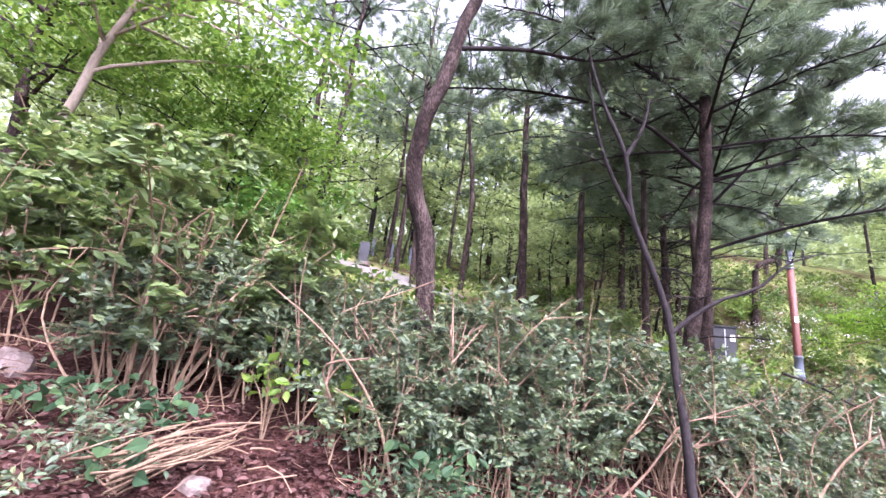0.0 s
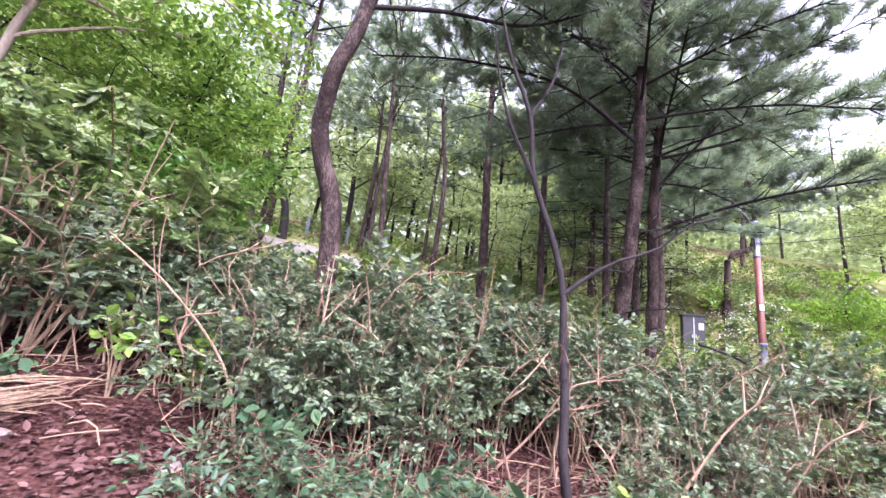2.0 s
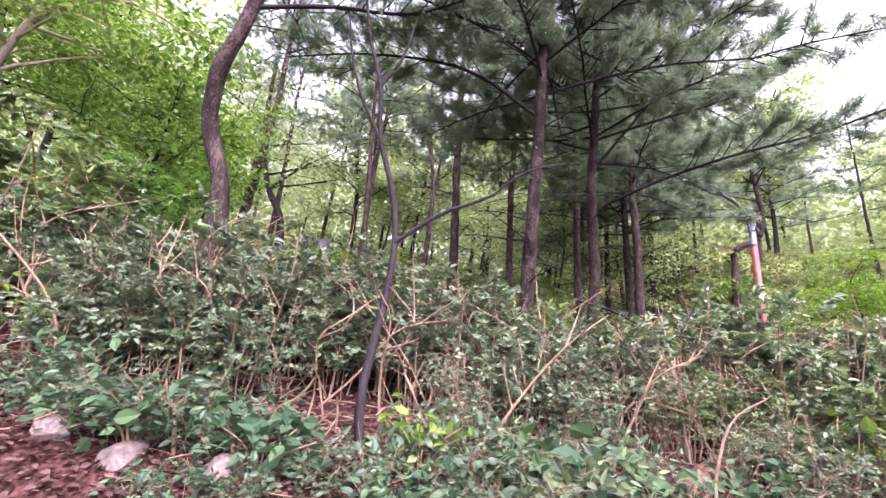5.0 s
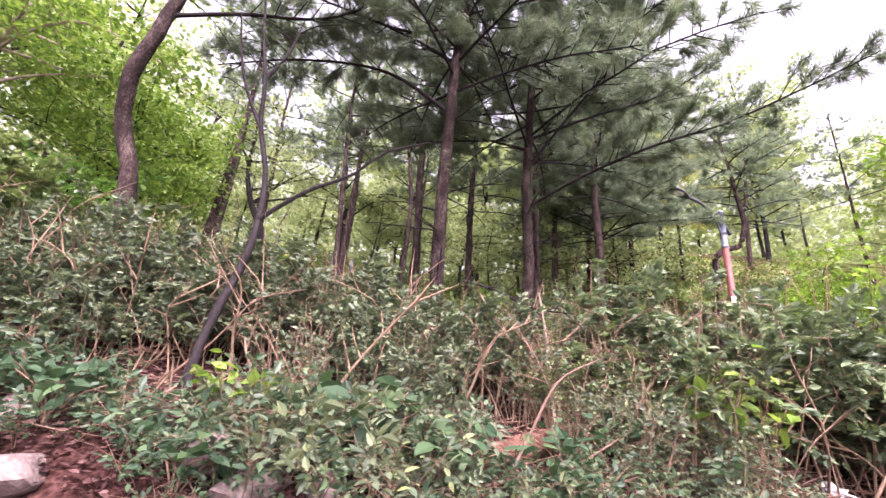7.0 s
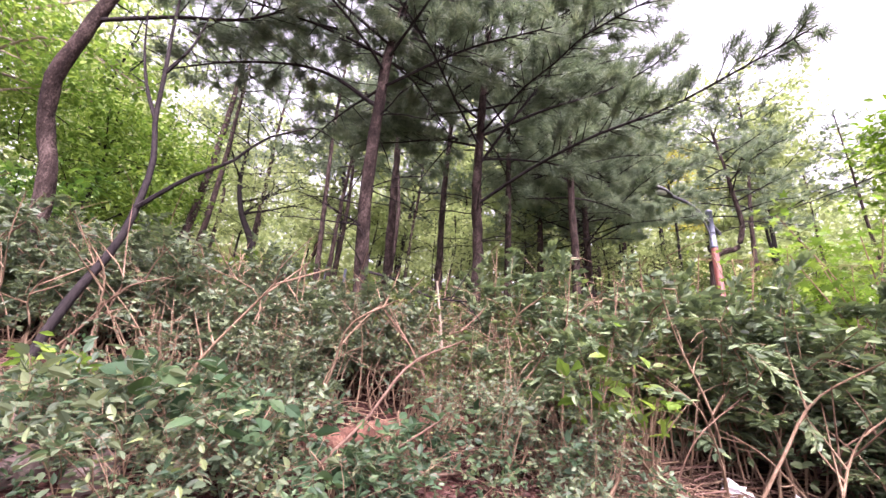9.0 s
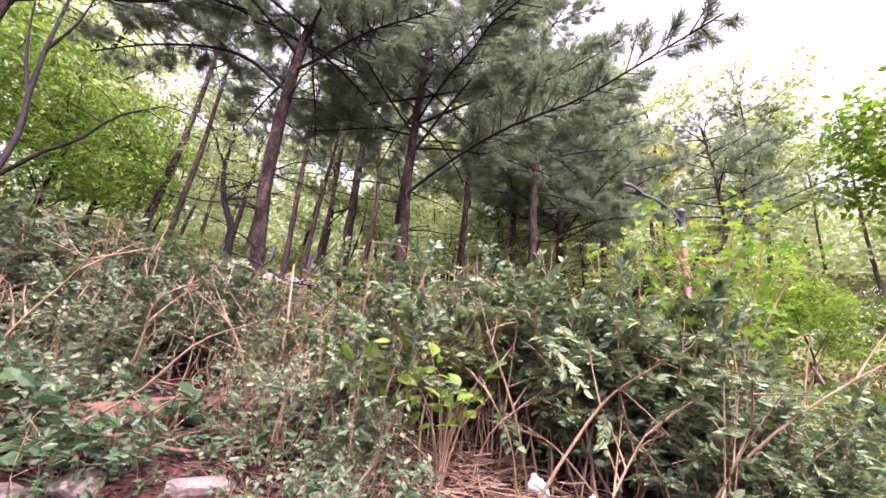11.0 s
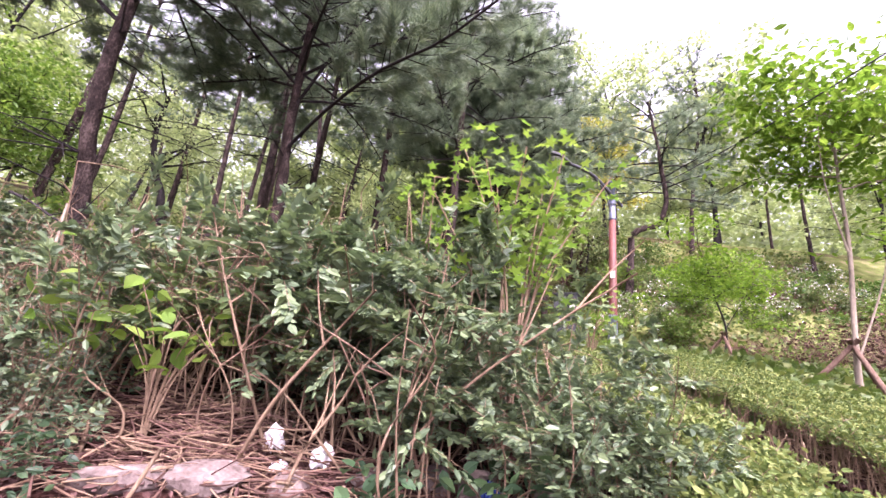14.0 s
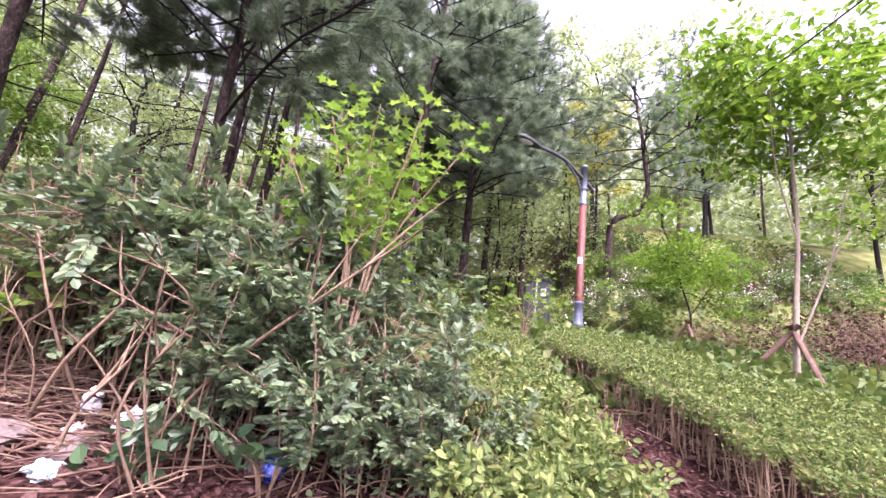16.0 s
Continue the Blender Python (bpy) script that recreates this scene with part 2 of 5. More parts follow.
# ---- mesh helpers ----
def mesh_object(name, V, F, material, parent=None, label="", kind="", smooth=False):
    me = bpy.data.meshes.new(name)
    V = np.asarray(V, float)
    me.from_pydata(V.tolist(), [], F if isinstance(F, list) else F.tolist())
    me.materials.append(material)
    if smooth:
        me.polygons.foreach_set("use_smooth", [True] * len(me.polygons))
    ob = new(name, me)
    ob.parent = parent
    return tagged(ob, label=label, kind=kind)


def part(name, bm, material, parent, label="", smooth=False):
    me = bpy.data.meshes.new(name)
    bm.to_mesh(me)
    bm.free()
    me.materials.append(material)
    if smooth:
        me.polygons.foreach_set("use_smooth", [True] * len(me.polygons))
    ob = new(name, me)
    ob.parent = parent
    return tagged(ob, label=label)


def thing(name, place, label, category, group="", kind=""):
    ob = new(name)
    ob.location = place
    return tagged(ob, label, category, group, kind)


class Pile:
    """Gathers tubes and leaves into one mesh."""

    def __init__(self):
        self.V, self.F, self.n = [], [], 0

    def add(self, V, F):
        self.V.append(V)
        self.F.extend((np.asarray(F) + self.n).tolist())
        self.n += len(V)

    def tube(self, pts, radii, sides=6, rough=0.0, close=True):
        P = np.asarray(pts, float)
        R = np.asarray(radii, float)
        D = np.gradient(P, axis=0)
        D /= np.linalg.norm(D, axis=1)[:, None] + 1e-9
        ref = np.where(np.abs(D[:, 2:3]) > 0.9, [[1.0, 0, 0]], [[0, 0, 1.0]])
        A = np.cross(D, ref)
        A /= np.linalg.norm(A, axis=1)[:, None] + 1e-9
        B = np.cross(D, A)
        a = np.arange(sides) * 2 * np.pi / sides
        rr = R[:, None] * (1 + (rng.normal(0, rough, (len(P), sides)) if rough else 0))
        V = P[:, None] + A[:, None] * (np.cos(a)[None, :] * rr)[..., None] + B[:, None] * (np.sin(a)[None, :] * rr)[..., None]
        k = len(P)
        i, j = np.meshgrid(np.arange(k - 1), np.arange(sides), indexing="ij")
        q = np.stack([i * sides + j, i * sides + (j + 1) % sides, (i + 1) * sides + (j + 1) % sides, (i + 1) * sides + j], -1).reshape(-1, 4)
        self.add(V.reshape(-1, 3), q)
        if close:
            self.F.append([self.n - 1 - c for c in range(sides)])
            self.F.append([self.n - k * sides + c for c in range(sides)])

    def scatter(self, shape, pos, along, up, size):
        V0, F0 = shape
        Y = along / (np.linalg.norm(along, axis=1)[:, None] + 1e-9)
        X = np.cross(Y, up)
        X /= np.linalg.norm(X, axis=1)[:, None] + 1e-9
        Z = np.cross(X, Y)
        Fr = np.stack([X, Y, Z], 1)
        V = pos[:, None] + np.einsum("vk,nkc->nvc", V0, Fr) * np.asarray(size)[:, None, None]
        N, v = len(pos), len(V0)
        F = (np.asarray(F0)[None] + (np.arange(N) * v)[:, None, None]).reshape(-1, len(F0[0]))
        self.add(V.reshape(-1, 3), F)

    def make(self, name, material, parent=None, label="", kind="", smooth=False):
        return mesh_object(name, np.concatenate(self.V), self.F, material, parent, label, kind, smooth)


def curve(pts, n):
    """A smooth line of n points through a few."""
    P = np.asarray(pts, float)
    if len(P) < 3:
        k = np.linspace(0, 1, n)[:, None]
        return P[0] * (1 - k) + P[-1] * k
    s = np.concatenate([[0], np.cumsum(np.linalg.norm(np.diff(P, axis=0), axis=1))])
    T = np.gradient(P, s, axis=0)
    u = np.linspace(0, s[-1], n)
    i = np.clip(np.searchsorted(s, u, side="right") - 1, 0, len(P) - 2)
    h = (s[i + 1] - s[i])[:, None]
    k = ((u - s[i]) / (s[i + 1] - s[i]))[:, None]
    return (2 * k**3 - 3 * k**2 + 1) * P[i] + (k**3 - 2 * k**2 + k) * h * T[i] + (-2 * k**3 + 3 * k**2) * P[i + 1] + (k**3 - k**2) * h * T[i + 1]


def wild(n, up=0.0):
    d = rng.normal(0, 1, (n, 3))
    d[:, 2] = d[:, 2] * 0.6 + up
    return d / (np.linalg.norm(d, axis=1)[:, None] + 1e-9)


LEAF = (np.array([[0, 0, 0], [-0.2, 0.22, 0.05], [-0.25, 0.5, 0.06], [-0.12, 0.82, 0.02], [0, 1, -0.06], [0.12, 0.82, 0.02], [0.25, 0.5, 0.06], [0.2, 0.22, 0.05], [0, 0.5, -0.01]]),
        [[0, 8, 1], [1, 8, 2], [2, 8, 3], [3, 8, 4], [4, 8, 5], [5, 8, 6], [6, 8, 7], [7, 8, 0]])
LEAF_SMALL = (np.array([[0, 0, 0], [-0.24, 0.27, 0.06], [-0.21, 0.66, 0.05], [0, 1, -0.05], [0.21, 0.66, 0.05], [0.24, 0.27, 0.06]]), [[0, 3, 2, 1], [0, 5, 4, 3]])
LEAF_FAR = (np.array([[0, 0, 0], [-0.34, 0.5, 0.05], [0, 1, -0.05], [0.34, 0.5, 0.05]]), [[0, 3, 1], [1, 3, 2]])


def tuft(count, width, seed):
    r = np.random.default_rng(seed)
    V, F = [], []
    for i in range(count):
        a, b = r.uniform(0, 2 * np.pi), r.uniform(0.25, 1.15)
        d = np.array([np.sin(b) * np.cos(a), np.cos(b), np.sin(b) * np.sin(a)])
        s = np.cross(d, r.normal(0, 1, 3))
        s /= np.linalg.norm(s)
        o = np.array([0, r.uniform(-0.5, 0.35), 0])
        e = o + d * r.uniform(0.7, 1.1) + np.array([0, 0, -0.12])
        F.append([len(V), len(V) + 1, len(V) + 2])
        V += [o - s * width, o + s * width, e]
    return np.array(V), F


TUFT = tuft(30, 0.024, 1)
TUFT_FAR = tuft(16, 0.05, 2)


# ---- plants ----
def limb_line(start, az, length, rise, droop, n=7, wob=0.05):
    k = np.linspace(0, 1, n)
    d = np.array([math.cos(az), math.sin(az), 0])
    P = np.asarray(start) + np.outer(k * length, d)
    P[:, 2] += rise * length * k - droop * length * k * k
    P[1:] += np.cumsum(rng.normal(0, wob * length / n, (n - 1, 3)), 0)
    return P


def needles_on(pile, wood, line, r, density, size, shape, start=0.3):
    """Side twigs along a pine bough, each with its brushes of needles."""
    L = np.linalg.norm(np.diff(line, axis=0), axis=1).sum()
    count = max(3, int(L * 6.5 * density))
    fine = curve(line, 40)
    dirs = np.gradient(fine, axis=0)
    dirs /= np.linalg.norm(dirs, axis=1)[:, None]
    pos, al = [], []
    for i in range(count):
        k = start + (1 - start) * (i + rng.uniform(0, 1)) / count
        j = min(39, int(k * 39))
        side = np.cross(dirs[j], [0, 0, 1]) * (1 if i % 2 else -1)
        d = dirs[j] * rng.uniform(0.4, 0.9) + side * rng.uniform(0.5, 1) + np.array([0, 0, rng.uniform(-0.15, 0.5)])
        d /= np.linalg.norm(d)
        tl = (0.22 + 0.45 * (1 - k)) * rng.uniform(0.6, 1.2) * min(1.3, 0.5 + L * 0.3)
        tw = fine[j] + np.outer(np.linspace(0, tl, 4), d) + np.array([0, 0, 0.12]) * (np.linspace(0, 1, 4)[:, None] ** 2) * tl
        wood.tube(tw, np.linspace(0.006, 0.003, 4) * (1 + r * 10), 3, close=False)
        m = max(2, int(tl / (0.075 / density ** 0.5)))
        s = rng.uniform(0.5, 1.0, m) * tl
        s[-1] = tl
        pos.append(fine[j] + s[:, None] * d + rng.normal(0, 0.022, (m, 3)))
        al.append(d + rng.normal(0, 0.35, (m, 3)) + [0, 0, 0.15])
    pos, al = np.concatenate(pos), np.concatenate(al)
    pile.scatter(shape, pos, al, wild(len(pos)), size * rng.uniform(0.75, 1.25, len(pos)))


def pine(label, line, r, crown, boughs, reach, density=1.0, size=0.18, needle=None, shape=None, bare=8, own=(), group="", sides=12, ivy=False):
    """A pine: tapered trunk along a line, boughs in loose whorls above 'crown', dead twigs below."""
    base = np.array(line[0], float)
    L = [np.array(p, float) - base for p in line]
    L = [np.array([0, 0, -0.25]) + (L[0] - L[1]) * 0.05] + L
    top = L[-1][2]
    t = thing("pine_tree", base, label, "pine tree", group)
    path = curve(L, 44)
    k = np.linspace(0, 1, 44)
    rad = r * (1 - 0.72 * k) * (1 + 0.35 * np.exp(-k * 40))
    wood = Pile()
    wood.tube(path + np.concatenate([rng.normal(0, r * 0.05, (44, 2)), np.zeros((44, 1))], 1), rad, sides, 0.045)
    wood.make("trunk", M_BARK, t, "rough plated bark", smooth=True)
    nd, br = Pile(), Pile()
    at = lambda h: path[int(np.argmin(np.abs(path[:, 2] - h)))]
    for i in range(boughs):
        h = crown + (top - crown) * (i + 0.5 * rng.uniform(0, 1)) / boughs
        q = (h - crown) / max(0.1, top - crown)
        ln = reach * (0.55 + 0.6 * math.sin(math.pi * min(1, 0.25 + 0.75 * q))) * rng.uniform(0.65, 1.15) * (1 - 0.5 * q)
        az = i * 2.4 + rng.uniform(-0.5, 0.5)
        b = limb_line(at(h), az, ln, rng.uniform(0.05, 0.45), rng.uniform(0.0, 0.3))
        bo = Pile()
        bo.tube(b, np.linspace(0.2 * r, 0.05 * r, len(b)) + 0.003, 5)
        bo.make("bough", M_BARK_DARK, t)
        needles_on(nd, br, b, r * 0.4, density, size, shape or TUFT)
    for i in range(bare):
        h = crown * rng.uniform(0.3, 1.05)
        b = limb_line(at(h), rng.uniform(0, 6.3), rng.uniform(0.4, 1.3) * reach * 0.5, rng.uniform(-0.1, 0.35), 0.15, wob=0.1)
        br.tube(b, np.linspace(0.09 * r, 0.02 * r, len(b)) + 0.003, 4, close=False)
        for c in range(3):
            o = b[rng.integers(2, len(b))]
            br.tube([o, o + wild(1, 0.3)[0] * rng.uniform(0.12, 0.35)], [0.005, 0.002], 3, close=False)
    for b in own:
        pts = curve([np.array(p) - base for p in b], 14)
        lb = Pile()
        lb.tube(pts, np.linspace(0.026, 0.009, 14), 7, 0.05)
        lb.make("limb", M_BARK_DARK, t, smooth=True)
        needles_on(nd, br, pts, r * 0.4, density * 1.05, size * 1.05, shape or TUFT, 0.28)
    br.make("twiggery", M_BARK_DARK, t, kind="stuff")
    nd.make("needles", needle or M_NEEDLE, t, kind="stuff")
    if ivy:
        iv = Pile()
        i = rng.integers(2, 26, 420)
        a = rng.uniform(0, 6.3, 420)
        pos = path[i] + np.stack([np.cos(a), np.sin(a), rng.normal(0, 1.5, 420)], 1) * (r * 1.15)
        iv.scatter(LEAF_SMALL, pos, wild(420, -0.3), wild(420, 0.5), rng.uniform(0.05, 0.09, 420))
        iv.make("ivy", M_IVY, t, "climbing ivy leaves", kind="stuff")
    return t


def broadleaf(label, line, r, forks, reach, leaves, leaf, mat_leaf, mat_bark, crown, shape=LEAF_SMALL, spread=0.3, group="", own=(), name="broadleaf_tree", twigs=5, rise=0.55, sides=8, flat=0.35, limb=0.32):
    """A broadleaved tree: trunk, forking limbs, twigs, and leaves in clumps round the twig ends."""
    base = np.array(line[0], float)
    L = [np.array(p, float) - base for p in line]
    L = [np.array([0, 0, -0.2])] + L[0:]
    t = thing(name, base, label, "tree", group)
    path = curve(L, 24)
    k = np.linspace(0, 1, 24)
    tr = Pile()
    tr.tube(path, r * (1 - 0.65 * k) * (1 + 0.3 * np.exp(-k * 25)), sides, 0.04)
    tr.make("trunk", mat_bark, t, smooth=True)
    top = path[-1][2]
    wood, lv = Pile(), Pile()
    tips = []
    lines = [curve([np.array(p) - base for p in b], 10) for b in own]
    for i in range(forks):
        h = crown + (top - crown) * (i + rng.uniform(0, 1)) / forks
        o = path[int(np.argmin(np.abs(path[:, 2] - h)))]
        lines.append(limb_line(o, i * 2.4 + rng.uniform(-0.6, 0.6), reach * rng.uniform(0.55, 1.15), rise * rng.uniform(0.4, 1.5), rng.uniform(-0.1, 0.3), 8, 0.1))
    for b in lines:
        lm = Pile()
        lm.tube(b, np.linspace(limb * r, 0.2 * limb * r, len(b)) + 0.002, 6)
        lm.make("limb", mat_bark, t)
        for c in range(twigs):
            j = rng.integers(len(b) // 3, len(b))
            tw = limb_line(b[j], rng.uniform(0, 6.3), reach * rng.uniform(0.2, 0.5), rng.uniform(0, 0.7), 0.15, 5, 0.12)
            wood.tube(tw, np.linspace(0.12 * r, 0.03 * r, 5) + 0.0015, 4, close=False)
            tips += [tw[2], tw[3], tw[4]]
        tips += [b[-1], b[-2]]
    wood.make("twiggery", mat_bark, t, kind="stuff")
    tips = np.array(tips)
    if leaves:
        i = rng.integers(0, len(tips), leaves)
        off = rng.normal(0, spread * 0.85, (leaves, 3)) * [1, 1, 0.3]
        al = wild(leaves, -0.15)
        lv.scatter(shape, tips[i] + off, al, wild(leaves, 1.6) * [flat, flat, 1], leaf * rng.uniform(0.6, 1.25, leaves))
        lv.make("crown", mat_leaf, t, kind="stuff")
    return t


def shrub(name, label, h, w, stems, leaves, leaf, mat_leaf, mat_stem, bare=0.35, arch=0.25, shape=LEAF_SMALL, thick=0.008, category="shrub", group="", dome=0.5, canes=3, single=True):
    """A many-stemmed bush with its foot at the origin."""
    t = thing(name, (0, 0, 0), label, category, group)
    wood, lv = Pile(), Pile()
    pos, al, face = [], [], []
    for i in range(stems):
        a, q = rng.uniform(0, 6.3), math.sqrt(rng.uniform(0, 1))
        foot = np.array([math.cos(a), math.sin(a), 0]) * q * w * 0.35
        hh = h * rng.uniform(0.7, 1.12) * (1 - dome * q * q * 0.5)
        tip = foot + np.array([math.cos(a) * q * w * 0.65, math.sin(a) * q * w * 0.65, hh]) + np.append(rng.normal(0, 0.16 * h, 2), 0)
        midp = (foot + tip) / 2 + rng.normal(0, 0.09 * h, 3) + [0, 0, arch * 0.25 * hh]
        line = curve([foot - [0, 0, 0.12], midp, tip], 8)
        st = Pile() if single else wood
        st.tube(line, np.linspace(thick, thick * 0.35, 8) * rng.uniform(0.45, 1.25), 5)
        if single:
            st.make("stem", mat_stem, t)
        for c in range(10):
            j = rng.integers(3, 8)
            d = wild(1, 0.35)[0] * rng.uniform(0.12, 0.34) * (h ** 0.5)
            wood.tube([line[j], line[j] + d * 0.6 + [0, 0, 0.01], line[j] + d], [thick * 0.26, thick * 0.2, thick * 0.14], 3, close=False)
            m = max(2, leaves // (stems * 11))
            k = (np.arange(m) + 0.6) / m
            ln = np.linalg.norm(d)
            side = np.cross(d / ln, [0, 0, 1]) * np.where(np.arange(m) % 2, 1, -1)[:, None]
            pos.append(line[j] + np.outer(0.15 + 0.9 * k, d) - np.outer(k * k, [0, 0, 0.12 * ln]) + rng.normal(0, leaf * 0.12, (m, 3)))
            al.append(d / ln * 0.55 + side * 0.85 + rng.normal(0, 0.28, (m, 3)) - [0, 0, 0.12])
            face.append(rng.normal(0, 0.5, 3) + [0, 0, 0.9] + rng.normal(0, 0.3, (m, 3)))
        m = max(1, leaves // (stems * 11))
        q2 = bare + (1 - bare) * rng.uniform(0, 1, m)
        pos.append(line[(q2 * 7).astype(int)] + rng.normal(0, 0.03, (m, 3)))
        al.append(wild(m, 0.0))
        face.append(wild(m, 1.3))
    for i in range(canes):
        a, q = rng.uniform(0, 6.3), rng.uniform(0.3, 1)
        tip = np.array([math.cos(a) * q * w * 0.9, math.sin(a) * q * w * 0.9, h * rng.uniform(0.75, 1.2)])
        foot = tip * [0.3, 0.3, 0]
        line = curve([foot - [0, 0, 0.1], (foot + tip) / 2 + rng.normal(0, 0.06, 3), tip], 9)
        wood.tube(line, np.linspace(thick * 0.95, thick * 0.3, 9), 5, close=False)
        for c in range(3):
            j = rng.integers(4, 9)
            d = wild(1, 0.6)[0] * rng.uniform(0.12, 0.4)
            wood.tube([line[j], line[j] + d * 0.5, line[j] + d + [0, 0, -0.03]], [thick * 0.5, thick * 0.35, thick * 0.2], 4, close=False)
    pos, al, face = np.concatenate(pos), np.concatenate(al), np.concatenate(face)
    keep = pos[:, 2] > bare * h * rng.uniform(0.55, 1.15, len(pos))
    pos, al, face = pos[keep], al[keep], face[keep]
    wood.make("twiggery", mat_stem, t, "bare woody twigs", kind="stuff")
    lv.scatter(shape, pos, al, face, leaf * rng.uniform(0.6, 1.3, len(pos)))
    lv.make("foliage", mat_leaf, t, kind="stuff")
    return t


def clipped(label, h, w, stems, leaves, leaf, mat_leaf, skirt, single=True, thick=0.007):
    """A clipped shrub: upright stems, a leafy block above 'skirt', its leaves densest at the shorn faces."""
    t = thing("low_hedge_shrub", (0, 0, 0), label, "shrub", "low clipped hedge")
    wood, lv = Pile(), Pile()
    for i in range(stems):
        foot = np.append(rng.uniform(-0.4, 0.4, 2) * w, -0.08)
        tip = np.append(foot[:2] * 1.15 + rng.normal(0, 0.05, 2), h * rng.uniform(0.75, 1.02))
        line = curve([foot, (foot + tip) / 2 + np.append(rng.normal(0, 0.025, 2), 0), tip], 6)
        st = Pile() if single else wood
        st.tube(line, np.linspace(thick, thick * 0.4, 6) * rng.uniform(0.5, 1.2), 5)
        if single:
            st.make("stem", M_STEM, t)
        for c in range(5):
            o = line[rng.integers(2, 6)]
            wood.tube([o, o + wild(1, 0.6)[0] * rng.uniform(0.06, 0.14)], [thick * 0.35, thick * 0.2], 3, close=False)
    wood.make("twiggery", M_STEM, t, "bare woody twigs", kind="stuff")
    k = rng.uniform(0, 1, leaves) ** 0.55
    pos = np.stack([rng.uniform(-0.55, 0.55, leaves) * w, rng.uniform(-0.55, 0.55, leaves) * w, h * (skirt + (1.0 - skirt) * k)], 1) + rng.normal(0, 0.018, (leaves, 3))
    lv.scatter(LEAF_SMALL, pos, wild(leaves, 0.35), wild(leaves, 0.5), leaf * rng.uniform(0.5, 1.2, leaves))
    lv.make("foliage", mat_leaf, t, kind="stuff")
    return t


def plant(ob, x, y, turn=None, size=1.0, tilt=0.0, sink=0.02, squash=1.0):
    """A copy of a thing set on the slope."""
    m = pose(x, y, g(x, y) - sink, tilt, rng.uniform(-4, 4), rng.uniform(0, 360) if turn is None else turn)
    c = copy_thing(ob, m)
    c.scale = (size, size, size * squash)
    return c


def settle(ob, x, y, size=1.0, turn=0.0):
    ob.matrix_basis = pose(x, y, g(x, y) - 0.02, 0, 0, turn)
    ob.scale = (size, size, size)
    return ob


# ---- ground ----
xs = np.concatenate([np.linspace(-600, -60, 16), np.linspace(-55, -12, 30), np.linspace(-11, 20, 140), np.linspace(21, 65, 30), np.linspace(72, 600, 16)])
ys = np.concatenate([np.linspace(-600, -32, 16), np.linspace(-30, -2, 18), np.linspace(-1.5, 17, 95), np.linspace(17.6, 50, 40), np.linspace(54, 600, 18)])
GX, GY = np.meshgrid(xs, ys, indexing="ij")
bumps = np.array([[noise.noise((x * 0.9, y * 0.9, 0)) * 0.05 + noise.noise((x * 4, y * 4, 3)) * 0.018 for y in ys] for x in xs])
GV = np.stack([GX, GY, height(GX, GY) + bumps], -1).reshape(-1, 3)
ni, nj = len(xs), len(ys)
ii, jj = np.meshgrid(np.arange(ni - 1), np.arange(nj - 1), indexing="ij")
GF = np.stack([ii * nj + jj, (ii + 1) * nj + jj, (ii + 1) * nj + jj + 1, ii * nj + jj + 1], -1).reshape(-1, 4)
ground = mesh_object("ground", GV, GF, M_GROUND, smooth=True)
tagged(ground, "wooded slope of red-brown leaf litter and grass", "ground", kind="structure")

nx_, ny_ = 90, 40
px, py = np.meshgrid(np.linspace(-5, 2.6, nx_), np.linspace(9.9, 13.4, ny_), indexing="ij")
PV = np.stack([px, py, height(px, py) + 0.055], -1).reshape(-1, 3)
ii, jj = np.meshgrid(np.arange(nx_ - 1), np.arange(ny_ - 1), indexing="ij")
PF = np.stack([ii * ny_ + jj, (ii + 1) * ny_ + jj, (ii + 1) * ny_ + jj + 1, ii * ny_ + jj + 1], -1).reshape(-1, 4)
mid_ = PV[PF].mean(1)
inside = 1 - ((mid_[:, 0] + 0.9) / 2.5) ** 2 - ((mid_[:, 1] - 11.5) / 1.2) ** 2
PF = PF[inside + np.array([noise.noise((x_ * 1.1, y_ * 1.6, 7)) + 0.5 * noise.noise((x_ * 4, y_ * 4, 2)) for x_, y_, _ in mid_]) * 0.75 > 0]
lot = mesh_object("pavement", PV, PF, M_GRAVEL, smooth=True)
tagged(lot, "pale gravel clearing among the trees", "clearing", kind="structure")

# ---- street lamp ----
LX, LY = 10.847, 11.347
LZ = g(LX, LY) - 0.03
lamp = thing("street_lamp", (LX, LY, LZ), "park lamp on a blue-grey and red-brown post with curved arm", "street lamp")


def turned(profile, sides=20):
    bm = bmesh.new()
    rings = [[bm.verts.new((r * math.cos(a * 2 * math.pi / sides), r * math.sin(a * 2 * math.pi / sides), z)) for a in range(sides)] for r, z in profile]
    for a, b in zip(rings, rings[1:]):
        for i in range(sides):
            bm.faces.new((a[i], a[(i + 1) % sides], b[(i + 1) % sides], b[i]))
    bm.faces.new(rings[0][::-1])
    bm.faces.new(rings[-1])
    return bm


